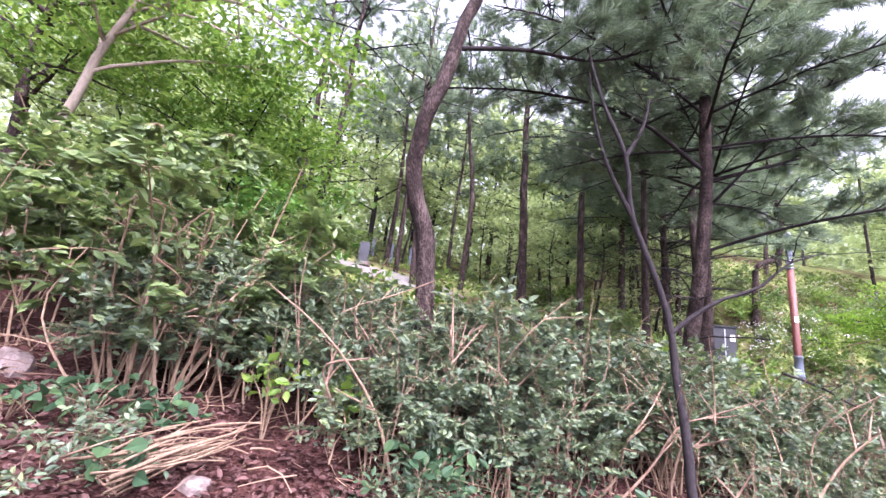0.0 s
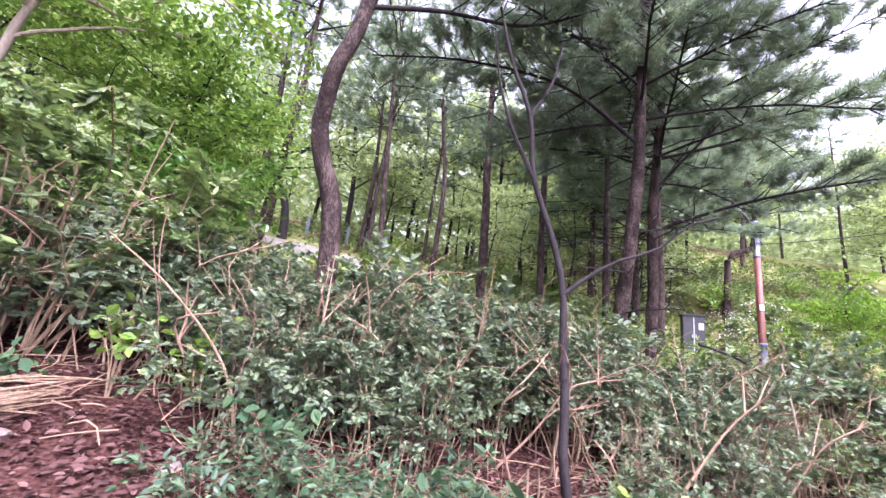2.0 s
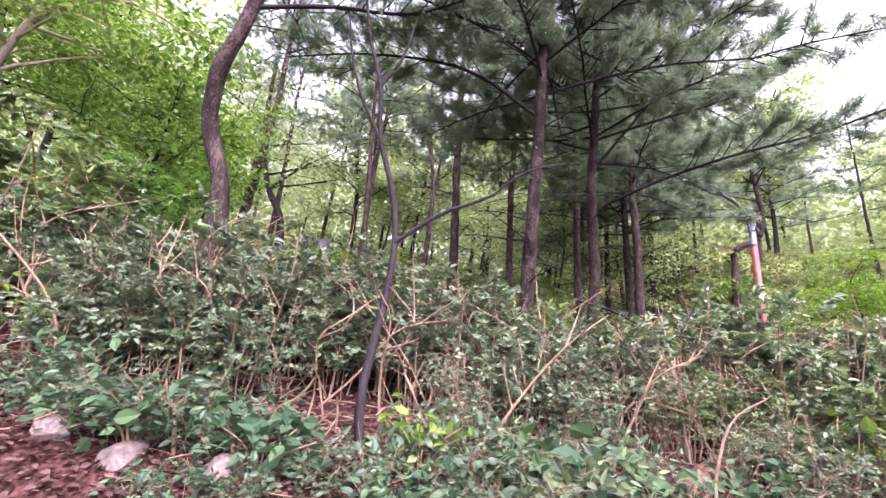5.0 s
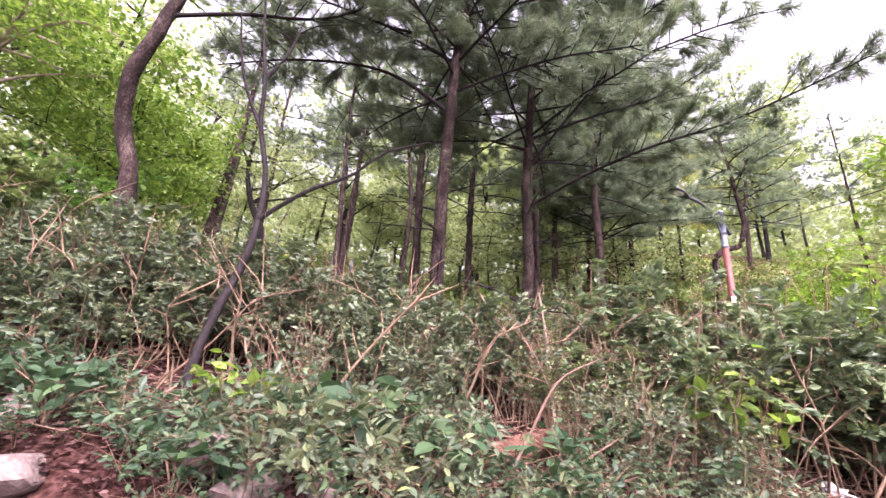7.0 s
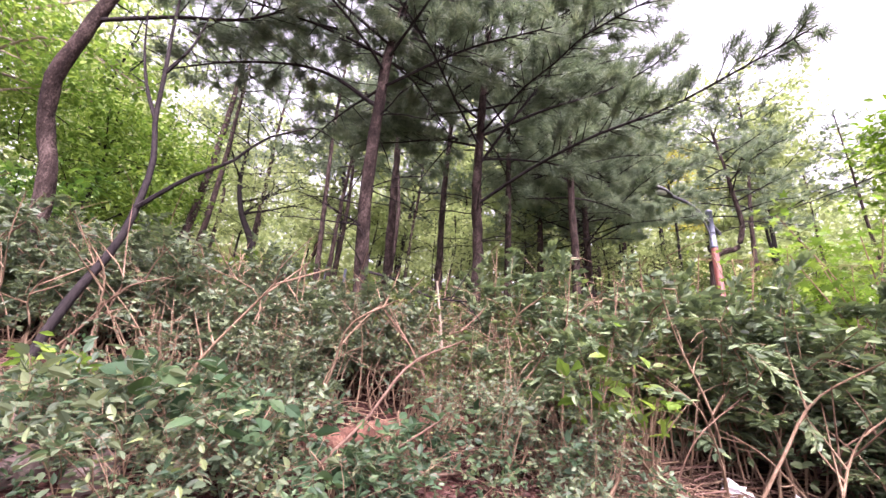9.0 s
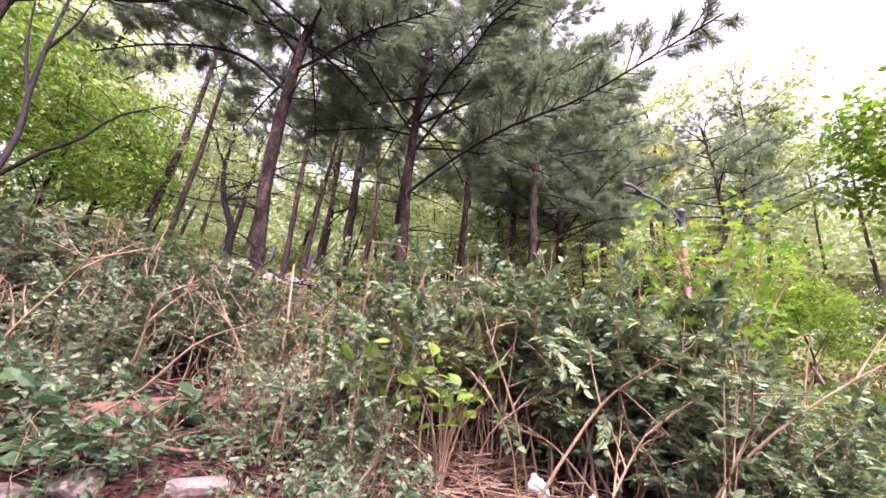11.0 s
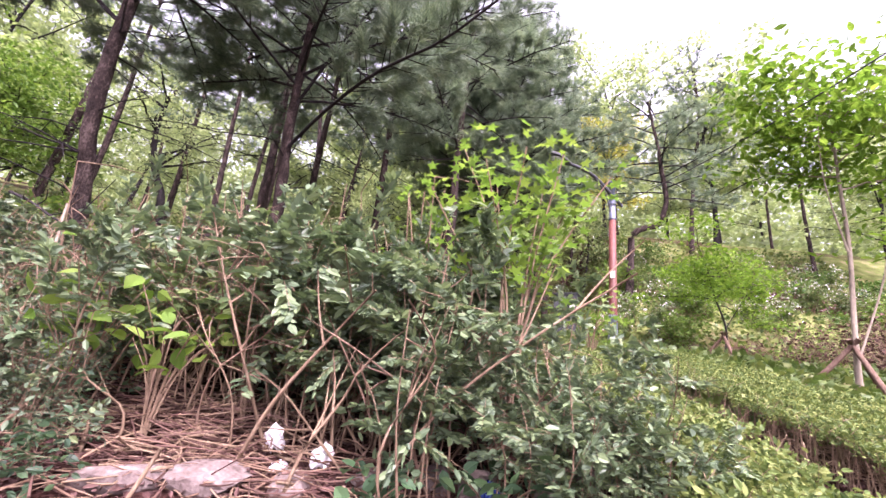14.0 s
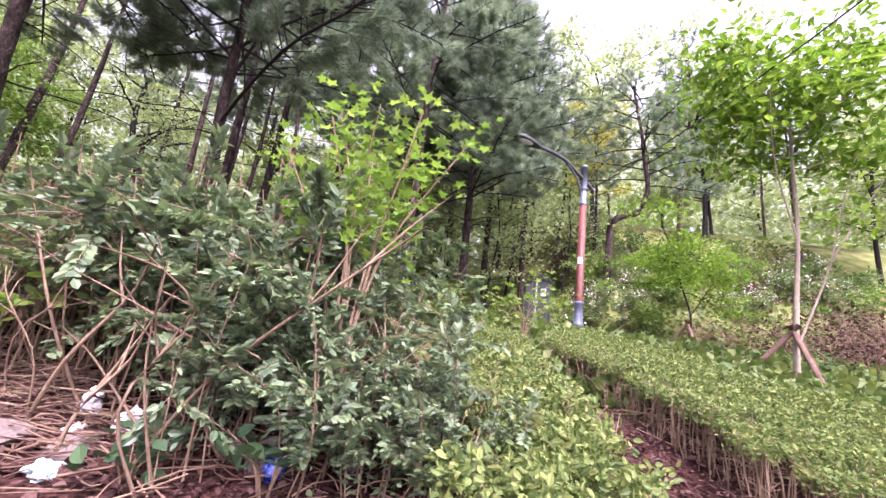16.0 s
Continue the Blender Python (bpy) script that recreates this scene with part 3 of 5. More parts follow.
TOP = 5.28 - LZ
part("foot", turned([(0.17, 0), (0.17, 0.03), (0.115, 0.05), (0.11, 0.4), (0.125, 0.42), (0.125, 0.47), (0.105, 0.49), (0.1, 0.92), (0.112, 0.93), (0.112, 0.98), (0.095, 0.99)]), M_POST_GREY, lamp, "blue-grey steel foot with collars", True)
part("shaft", turned([(0.094, 0.985), (0.092, 1.0), (0.085, TOP - 1.1)]), M_POST_RED, lamp, "red-brown wrapped shaft", True)
part("neck", turned([(0.083, TOP - 1.12), (0.098, TOP - 1.1), (0.098, TOP - 1.06), (0.082, TOP - 1.05), (0.078, TOP - 0.1), (0.09, TOP - 0.1), (0.09, TOP - 0.05), (0.07, TOP - 0.02), (0.04, TOP)]), M_POST_GREY, lamp, "blue-grey neck with a cap", True)
tipv = np.array([9.12 - LX, 10.24 - LY, 5.14 - LZ])
out = tipv / np.linalg.norm(tipv[:2])
ow = np.array([out[0], out[1], 0])
arm = Pile()
a0 = np.array([0, 0, TOP - 0.42])
arm.tube(curve([a0 - ow * 0.35 - [0, 0, 0.2], a0, a0 + ow * 0.7 + [0, 0, 0.36], a0 + ow * 1.45 + [0, 0, 0.42]], 18), np.linspace(0.048, 0.042, 18), 10)
arm.make("arm", M_LAMP, lamp, "dark curved arm", smooth=True)
stay = Pile()
stay.tube(curve([a0 - [0, 0, 0.45] + ow * 0.07, a0 + ow * 0.22 + [0, 0, -0.05], a0 + ow * 0.62 + [0, 0, 0.31]], 12), np.full(12, 0.024), 8)
stay.make("stay", M_LAMP, lamp, smooth=True)
hb = bmesh.new()
bmesh.ops.create_uvsphere(hb, u_segments=20, v_segments=12, radius=1)
for v in hb.verts:
    x, y, z = v.co
    k = 0.6 + 0.4 * (x + 1) / 2
    v.co = Vector((x * 0.4, y * 0.17 * k, max(z, -0.25) * 0.13 * k))
az = math.atan2(out[1], out[0])
hb.transform(Matrix.Translation(Vector(a0 + ow * 1.78 + [0, 0, 0.43])) @ Matrix.Rotation(az, 4, "Z") @ Matrix.Rotation(radians(-6), 4, "Y"))
head = part("lamp_head", hb, M_LAMP, lamp, "dark cobra lamp head", True)
lb = bmesh.new()
bmesh.ops.create_uvsphere(lb, u_segments=16, v_segments=8, radius=1)
for v in lb.verts:
    v.co = Vector((v.co.x * 0.2, v.co.y * 0.1, v.co.z * 0.035))
lb.transform(Matrix.Translation(Vector(a0 + ow * 1.84 + [0, 0, 0.405])) @ Matrix.Rotation(az, 4, "Z"))
part("lens", lb, M_LENS, head, "pale glass lens", True)
nb = bmesh.new()
bmesh.ops.create_cube(nb, size=1)
nb.transform(Matrix.Translation((-0.03, -0.095, 2.73 - LZ)) @ Matrix.Rotation(radians(-18), 4, "Z") @ Matrix.Diagonal((0.1, 0.012, 0.16, 1)))
part("number_plate", nb, M_PAPER, lamp, "small white number plate")
eye_ring = Pile()
eye_ring.tube([np.array([math.cos(a), math.sin(a), 0]) * 0.1 + [0, 0, TOP - 0.7] for a in np.linspace(0, 6.28, 14)], np.full(14, 0.012), 5)
eye_ring.make("cable_clamp", M_LAMP, lamp)
cable = Pile()
c0, c1 = np.array([LX + 0.09, LY, LZ + TOP - 0.7]), np.array([14.4, -2.3, 5.2])
kk = np.linspace(0, 1, 24)[:, None]
cable.tube(c0 * (1 - kk) + c1 * kk - np.array([0, 0, 1.4]) * (kk * (1 - kk)) * 2, np.full(24, 0.011), 5)
tagged(cable.make("overhead_cable", M_ROPE), "thin black overhead cable running from the lamp", "cable")

# ---- control cabinet ----
CX, CY = 10.1, 13.2
CZ = g(CX, CY) - 0.03
cab = thing("control_cabinet", (CX, CY, CZ), "dark grey steel control cabinet standing behind the lamp", "cabinet")
cab.rotation_euler = (0, 0, radians(-22))


def box(sx, sy, sz, at, bevel=0.008):
    bm = bmesh.new()
    bmesh.ops.create_cube(bm, size=1)
    bm.transform(Matrix.Translation(at) @ Matrix.Diagonal((sx, sy, sz, 1)))
    bmesh.ops.bevel(bm, geom=bm.edges[:], offset=bevel, segments=2, affect="EDGES")
    return bm


CH = 2.56 - CZ
part("plinth", box(0.6, 0.4, 0.12, (0, 0, 0.06)), M_ROCK, cab, "concrete plinth")
part("body", box(0.62, 0.42, CH - 0.15, (0, 0, 0.115 + (CH - 0.15) / 2)), M_BOX, cab)
part("roof", box(0.7, 0.5, 0.05, (0, 0, CH - 0.01)), M_BOX, cab)
for sx in (-0.16, 0.16):
    d = part("door", box(0.28, 0.02, CH - 0.3, (sx, -0.217, 0.13 + (CH - 0.15) / 2)), M_BOX, cab)
    part("handle", box(0.02, 0.03, 0.12, (sx * 0.3, -0.238, 0.15 + CH / 2), 0.004), M_BOX_EDGE, d, "pale metal handle")
part("edge_strip", box(0.03, 0.014, CH - 0.28, (0.0, -0.222, 0.12 + (CH - 0.15) / 2), 0.003), M_BOX_EDGE, cab, "pale metal edge strip")
part("notice", box(0.14, 0.006, 0.2, (0.2, -0.231, CH * 0.78), 0.002), M_PAPER, cab, "small white notice")

# ---- pines ----
def up(pts, x, y):
    return [(x, y, g(x, y))] + pts


pine("pine with an S-curved dark red-brown trunk rising from the hedge", up([(0.75, 3.67, 0.8), (0.73, 3.69, 1.3), (0.68, 3.66, 1.8), (0.5, 3.58, 2.3), (0.55, 3.42, 2.8), (0.69, 3.38, 3.3), (0.8, 3.4, 3.9), (0.98, 3.44, 4.5), (1.25, 3.4, 5.3), (1.5, 3.35, 6.4), (1.6, 3.4, 8.0)], 0.74, 3.7),
     0.1, 4.6, 14, 1.8, 1.0, bare=3, own=[[(0.75, 3.39, 3.6), (1.4, 3.6, 3.85), (2.3, 3.8, 4.0), (3.2, 3.8, 4.4)]])
pine("tall straight pine with grey-brown scaly trunk", up([(3.77, 4.78, 1.0), (3.77, 4.52, 2.0), (3.8, 4.4, 3.0), (3.83, 4.4, 4.0), (3.95, 4.5, 5.2), (4.05, 4.6, 7.2), (4.1, 4.7, 9.5)], 3.77, 4.95),
     0.088, 3.2, 54, 2.6, 1.25, bare=10, own=[[(3.81, 4.4, 3.15), (2.98, 4.4, 3.75), (1.75, 4.4, 3.96), (0.62, 4.4, 3.87)], [(3.86, 4.42, 4.4), (3.28, 4.3, 4.31), (2.48, 4.2, 4.5)]])
pine("tall pine with a long bough reaching out over the hedge", up([(4.93, 6.26, 0.8), (4.97, 6.23, 2.0), (4.91, 6.14, 3.0), (4.94, 6.02, 4.0), (4.97, 5.94, 5.2), (5.02, 5.95, 7.4), (5.0, 6.0, 9.8)], 4.92, 6.28),
     0.092, 3.1, 60, 2.8, 1.2, bare=8, own=[[(4.92, 6.16, 2.75), (5.7, 5.6, 3.05), (6.5, 5.1, 3.25), (7.25, 4.8, 3.4), (7.9, 4.4, 3.6), (8.5, 4.1, 3.85)],
                                          [(4.92, 6.1, 3.4), (5.45, 5.85, 4.1), (6.15, 5.6, 4.95), (7.1, 5.3, 5.9)], [(4.94, 6.03, 3.9), (5.9, 5.8, 4.2), (7.0, 5.9, 4.7), (8.0, 5.9, 5.4)]])
pine("dark straight pine further up the slope", up([(2.74, 9.3, 2.63), (2.67, 9.3, 4.36), (2.6, 9.3, 6.8), (2.6, 9.3, 10.5)], 2.76, 9.3), 0.12, 4.6, 22, 2.0, 0.9)
pine("slender dark pine up the slope", up([(0.11, 11.2, 3.4), (-0.05, 11.2, 5.75), (-0.2, 11.2, 8.4), (-0.2, 11.2, 12)], 0.15, 11.2), 0.09, 5.6, 20, 1.7, 0.9)
pine("slender dark pine beside the cluster", up([(4.0, 9.0, 2.03), (3.95, 9.0, 3.83), (4.0, 9.0, 6.3), (4.0, 9.0, 10)], 4.02, 9.0), 0.09, 4.4, 22, 1.9, 0.9)
pine("leaning pine with ivy climbing its trunk", up([(-1.96, 8.5, 2.73), (-1.83, 8.5, 4.23), (-1.74, 8.5, 6.14), (-1.75, 8.5, 7.55), (-1.7, 8.5, 10.5)], -2.02, 8.5), 0.105, 5.4, 20, 1.8, 0.9, ivy=True)
pine("thin leaning pine beside the ivy-covered one", up([(-3.12, 10.4, 3.75), (-3.06, 10.4, 5.96), (-3.15, 10.4, 9.0), (-3.2, 10.4, 12.0)], -3.15, 10.4), 0.1, 6.2, 18, 1.9, 0.9)
pine("pine standing among the trunks of the cluster", up([(5.48, 9.06, 2.0), (5.45, 9.06, 4.5), (5.4, 9.0, 7), (5.4, 9.0, 10)], 5.5, 9.06), 0.09, 4.2, 22, 2.0, 0.9)
pine("full pine with pale blue-green needles behind the cabinet", up([(7.95, 12.6, 2.6), (7.9, 12.6, 5), (7.95, 12.6, 11.8)], 7.95, 12.6), 0.13, 3.0, 78, 3.2, 1.25, 0.22, needle=M_NEEDLE_PALE)
pine("tall pine with pale blue-green needles high above the hedge", up([(7.0, 9.6, 2.6), (6.95, 9.6, 5), (7.0, 9.6, 8), (7.0, 9.6, 11.5)], 7.0, 9.6), 0.11, 3.6, 46, 2.5, 1.15, 0.22, needle=M_NEEDLE_PALE)
pine("full pine with pale blue-green needles in the wood", up([(6.5, 12.5, 3), (6.5, 12.5, 6), (6.5, 12.5, 11)], 6.5, 12.5), 0.12, 3.4, 32, 2.6, 1.1, 0.22, needle=M_NEEDLE_PALE)
pine("crooked pine with a knee-bent trunk beyond the lamp", up([(12.25, 14.5, 3.4), (12.3, 14.5, 4.4), (12.42, 14.5, 5.1), (12.8, 14.5, 5.32), (13.15, 14.5, 5.42), (13.4, 14.5, 6.0), (13.34, 14.5, 7.6), (13.0, 14.5, 10.2)], 12.2, 14.5),
     0.13, 3.6, 26, 2.4, 1.0, 0.2, needle=M_NEEDLE_PALE, bare=4)

far_pines = [pine("pine in the wood on the hillside", [(0, 0, 0), (0.1, 0, 3), (rng.uniform(-0.4, 0.4), 0, 7), (0, 0, 10.5)], 0.1, 4.2 + v, 22, 2.2, 0.65, 0.28, M_NEEDLE_PALE if v % 2 else M_NEEDLE, TUFT_FAR, 6, group="pines on the hillside") for v in range(3)]
spots = [(3.2, 20.0), (-1.2, 15.5), (1.6, 13.4), (1.2, 17.5), (8.4, 15.8), (9.6, 17.4), (16.0, 18.5), (19.5, 17.0), (2.2, 21), (-4.5, 20), (10.5, 23), (15, 25), (22, 23), (-10, 23), (6.4, 22), (-4.3, 14.4), (-0.6, 13.6), (-8.5, 17.5), (9.7, 14.9), (11.4, 20.0)]
for i, (x, y) in enumerate(spots):
    if i < 3:
        settle(far_pines[i], x, y)
    else:
        plant(far_pines[i % 3], x, y, size=rng.uniform(0.85, 1.2) * (0.84 if x > 11 else 1))

# ---- broadleaved trees ----
broadleaf("pale slanting tree trunk with fresh green crown", [(-4.42, 5.0, g(-4.42, 5.0)), (-4.39, 5.0, 2.67), (-4.21, 5.0, 3.43), (-4.09, 5.0, 4.24), (-3.85, 5.0, 5.02), (-3.6, 5.1, 6.3)], 0.085, 10, 2.1, 5500, 0.12, M_LEAF_TREE, M_BARK_PALE, 2.4, spread=0.32, own=[[(-3.9, 5.0, 4.9), (-2.6, 5.0, 5.3), (-1.4, 5.1, 4.8), (-0.5, 5.2, 4.3)], [(-4.0, 5.0, 4.5), (-3.0, 4.7, 4.7), (-2.0, 4.5, 4.3)]])
broadleaf("dark-trunked tree with hanging green leaves", [(-6.45, 6.5, g(-6.45, 6.5)), (-6.5, 6.5, 3.68), (-6.77, 6.5, 5.0), (-6.7, 6.5, 6.5)], 0.13, 10, 2.6, 6500, 0.13, M_LEAF_TREE, M_BARK, 2.0, spread=0.38)
broadleaf("young fresh green tree behind the bushes", [(-3.0, 7.0, g(-3.0, 7.0)), (-3.0, 7.0, 3.2), (-2.95, 7.0, 4.6)], 0.06, 14, 1.6, 7000, 0.12, M_LEAF_TREE, M_BARK_DARK, 0.6, spread=0.3)
broadleaf("young fresh green tree at the wood's edge", [(-4.9, 9.5, g(-4.9, 9.5)), (-4.9, 9.5, 4.6), (-4.8, 9.5, 5.9)], 0.08, 14, 1.8, 6000, 0.14, M_LEAF_TREE, M_BARK_DARK, 0.8, spread=0.38)
broadleaf("broad-leaved dark green small tree behind the hedge", [(-1.35, 4.8, g(-1.35, 4.8)), (-1.3, 4.8, 1.4), (-1.3, 4.8, 2.0)], 0.03, 12, 0.75, 1700, 0.13, M_LEAF_MAG, M_BARK_DARK, 0.3, LEAF, 0.17, twigs=4)
broadleaf("spreading bare-limbed tree with a forked trunk", [(-3.2, 13.0, g(-3.2, 13)), (-3.35, 13.0, 4.6), (-3.97, 13.0, 5.67), (-4.4, 13.0, 7.06), (-4.4, 13, 8.6)], 0.15, 6, 2.6, 3500, 0.12, M_LEAF_HAZED, M_BARK_DARK, 2.6, spread=0.5,
          own=[[(-3.97, 13.0, 5.67), (-2.82, 13.0, 6.6), (-1.66, 13.0, 7.31)], [(-3.97, 13.0, 5.7), (-2.88, 13.0, 5.87), (-1.65, 13.0, 6.15)]])
broadleaf("tree with yellowing leaves above the bank", [(12.4, 17.0, g(12.4, 17.0)), (12.4, 17.0, g(12.4, 17.0) + 3), (12.2, 17.0, g(12.4, 17.0) + 6)], 0.07, 10, 1.5, 2200, 0.13, M_LEAF_YELLOW, M_BARK_DARK, 2.2, LEAF_SMALL, 0.3)
# dark forked sapling in front of the hedge
sapling = broadleaf("thin dark forked sapling growing at the hedge's front", [(2.63, 2.52, g(2.63, 2.52)), (2.6, 2.58, -0.3), (2.51, 2.72, 0.05), (2.53, 2.81, 0.4), (2.55, 2.95, 0.8), (2.54, 3.01, 1.2), (2.45, 3.08, 1.6), (2.31, 3.1, 2.0), (2.25, 3.08, 2.5), (2.09, 3.15, 3.0), (1.95, 3.2, 3.6)], 0.035, 0, 0.9, 120, 0.05, M_LEAF_HEDGE, M_BARK_DARK, 2.0,
                    own=[[(2.545, 2.99, 1.1), (2.72, 3.0, 1.25), (2.95, 3.0, 1.4), (3.2, 3.0, 1.5), (3.45, 3.0, 1.72), (3.8, 3.05, 1.86)], [(2.31, 3.1, 2.0), (2.12, 3.08, 2.35), (1.98, 3.05, 2.75), (1.9, 3.0, 3.2)], [(2.25, 3.08, 2.5), (2.4, 3.1, 2.8), (2.48, 3.1, 3.2)]], twigs=6, name="sapling", spread=0.15, limb=0.5)
# staked trees by the shelf
right_tree = broadleaf("twin-stemmed young tree with bright green crown, propped by stakes", [(12.65, 7.2, g(12.65, 7.2)), (12.71, 7.2, 1.11), (12.82, 7.2, 2.17), (12.86, 7.2, 3.52), (12.84, 7.1, 4.8)], 0.038, 15, 0.98, 3900, 0.14, M_LEAF_SUN, M_BARK_PALE, 3.0, LEAF, 0.34,
                       own=[[(12.73, 7.2, 0.8), (13.17, 7.2, 1.82), (13.5, 7.2, 2.96), (13.93, 7.2, 4.14)], [(13.2, 7.2, 1.9), (13.8, 7.0, 3.0), (14.4, 6.8, 3.9)], [(12.8, 7.2, 2.2), (12.5, 7.0, 3.2), (12.4, 6.8, 4.1)]])
small_tree = broadleaf("small staked tree with a flat bright green crown", [(12.93, 10.8, g(12.93, 10.8)), (13.03, 10.8, 1.61), (12.85, 10.8, 2.3), (12.7, 10.8, 3.1)], 0.03, 13, 1.5, 4200, 0.1, M_LEAF_SUN, M_BARK_DARK, 1.35, LEAF_SMALL, 0.17, own=[[(13.03, 10.8, 1.61), (13.4, 10.8, 2.2), (13.73, 10.8, 2.7)]], rise=0.16, flat=0.25)


def prop(x, y, h, r, label, group):
    for i in range(3):
        a = i * 2.09 + 0.5
        foot, head_ = np.array([x + math.cos(a) * r, y + math.sin(a) * r, 0]), np.array([x - math.cos(a) * 0.06, y - math.sin(a) * 0.06, g(x, y) + h])
        foot[2] = g(foot[0], foot[1]) - 0.1
        p = Pile()
        p.tube(curve([foot, (foot + head_) / 2 + rng.normal(0, 0.01, 3), head_], 6), np.full(6, 0.032), 8, 0.05)
        tagged(p.make("tree_stake", M_STAKE, smooth=True), label, "stake", group)


prop(12.66, 7.2, 0.75, 0.62, "brown wooden stake propping a young tree", "stakes of the twin-stemmed tree")
prop(12.97, 10.8, 0.8, 0.6, "brown wooden stake propping a small tree", "stakes of the small tree")

# the hillside trees' haze lies in their pale leaf colour, not in the air
woods = [broadleaf("hazy green tree in the wood on the hillside", [(0, 0, 0), (0.1, 0, 2.5), (rng.uniform(-0.5, 0.5), 0.1, 5.5), (rng.uniform(-0.6, 0.6), 0, 8.5)], 0.11, 16, 2.8, 4600, 0.22, M_LEAF_HAZED, M_BARK_DARK, 1.6, LEAF_FAR, 0.5, group="trees on the hillside", sides=6) for v in range(3)]
spots = [(-9, 11), (3.9, 18.2), (0.2, 20), (-13, 21), (-2.5, 18.5), (-11, 16), (-7.5, 18), (6.8, 18.6), (8.8, 20.5), (12.8, 19.5), (17.5, 19.5), (21.5, 16.5), (19, 22), (25, 19), (27, 22), (13, 27), (4, 26), (-3, 27), (-9, 28), (-17, 27), (19, 28), (9, 30), (0, 33), (26, 30), (-14, 34), (14, 35), (5, 37), (33, 27), (-20, 20), (-6, 36), (-1, 24), (8, 26), (-12, 12.5), (-16, 15)]
for i, (x, y) in enumerate(spots):
    if i < 3:
        settle(woods[i], x, y)
    else:
        plant(woods[i % 3], x, y, size=rng.uniform(0.8, 1.2) * (0.88 if x > 11 else 0.74 if -10 < x < -7 and y > 14 else 1))
under = [broadleaf("thin understory tree between the pine trunks", [(0, 0, 0), (0.15, 0, 1.2), (0.3, 0.1, 2.4), (0.2, 0.1, 3.6)], 0.045, 9, 1.2, 1400, 0.12, M_LEAF_HAZED, M_BARK_DARK, 0.9, LEAF_FAR, 0.3, group="understory trees", sides=6) for v in range(2)]
spots = [(3.4, 14.2), (5.8, 12.8), (2.6, 17.0), (4.6, 13.4), (7.2, 13.7), (8.6, 13.9), (-0.8, 17.5), (9.2, 15.6), (6.6, 16.8), (11.2, 16.4), (3.7, 16.6), (-5.4, 12.0)]
for i, (x, y) in enumerate(spots):
    if i < 2:
        settle(under[i], x, y)
    else:
        plant(under[i % 2], x, y, size=rng.uniform(0.75, 1.3))

# ---- hedge along the trail ----
HEDGE = "shrubs of the hedge"
hedge_a = [shrub("hedge_shrub", "dense hedge shrub with small blue-green leaves and tan stems", 1.06, 0.62, 9, 2300, 0.066, M_LEAF_HEDGE, M_STEM, 0.34, group=HEDGE, thick=0.009, canes=2) for _ in range(3)]
hedge_b = [shrub("hedge_shrub", "straggly hedge shrub, half bare, with tan stems", 1.15, 0.6, 12, 900, 0.072, M_LEAF_HEDGE, M_STEM, 0.4, group=HEDGE, thick=0.01, canes=7) for _ in range(2)]
hedge_y = [shrub("hedge_shrub", "thin hedge shrub with yellow-green leaves and dry stems", 1.15, 0.62, 13, 850, 0.066, M_LEAF_BUSH, M_STEM, 0.36, group=HEDGE, thick=0.009, canes=9)]
hedge_c = [shrub("hedge_shrub", "dense hedge shrub with glossy dark green leaves", 1.35, 0.68, 9, 3300, 0.068, M_LEAF_DARK, M_STEM, 0.17, group=HEDGE, thick=0.01, canes=2) for _ in range(3)]
bush = [shrub("forsythia_bush", "tall forsythia bush with arching tan stems and light green leaves", 1.5, 0.85, 8, 3000, 0.085, M_LEAF_BUSH, M_STEM, 0.28, 0.5, group="forsythia bushes", thick=0.011, canes=1) for _ in range(2)]
low = [clipped("low clipped hedge shrub with yellow-green leaves", 0.46, 0.36, 9, 1500, 0.042, M_LEAF_LOW, 0.15, False) for _ in range(2)]
used = set()


def place(kinds, x, y, size, squash=1.0):
    k = kinds[rng.integers(0, len(kinds))]
    if k.name not in used:
        used.add(k.name)
        return settle(k, x, y, size, rng.uniform(0, 360))
    return plant(k, x, y, size=size, squash=squash)


def front(x):
    return min(3.5, 2.75 + 0.16 * (x - 0.5))


x = -1.1
while x < 9.0:
    f = front(x)
    kinds = hedge_a + (hedge_b[:1] if x > 2.2 else []) if x < 4.9 else (hedge_b + hedge_y if x < 5.6 else (hedge_b[:1] + hedge_y + hedge_c if x < 7.0 else hedge_c))
    fall = float(np.interp(x, [0, 2.0, 2.8, 3.6, 4.2, 4.9, 5.5, 5.9, 7.4, 7.9, 8.4, 8.9], [0.88, 0.96, 0.98, 0.88, 0.78, 0.78, 0.92, 1.1, 1.12, 0.92, 0.72, 0.56]))
    rows = ((-0.12, 0.66), (0.3, 0.86), (0.72, 0.95), (1.15, 0.86)) if x < 5.5 else ((0.0, 0.8), (0.4, 0.98), (0.8, 1.0), (1.2, 0.92))
    for dy, s in rows:
        if (dy > 0.75 and x > 8.0) or (dy > 0.3 and x > 8.7):
            continue
        if (dy < 0.35 and 5.95 < x < 6.5) or (dy < 0.2 and 6.5 <= x < 7.5) or (dy < 0.1 and (x < 0.4 or 4.2 < x < 5.6)) or (dy < 0.2 and 2.0 < x < 3.3) or (x < 0 and dy > 1):
            continue
        place(kinds, x + rng.uniform(-0.12, 0.12), f + dy + rng.uniform(-0.1, 0.1), fall * s * rng.uniform(0.88, 1.1))
    x += 0.4
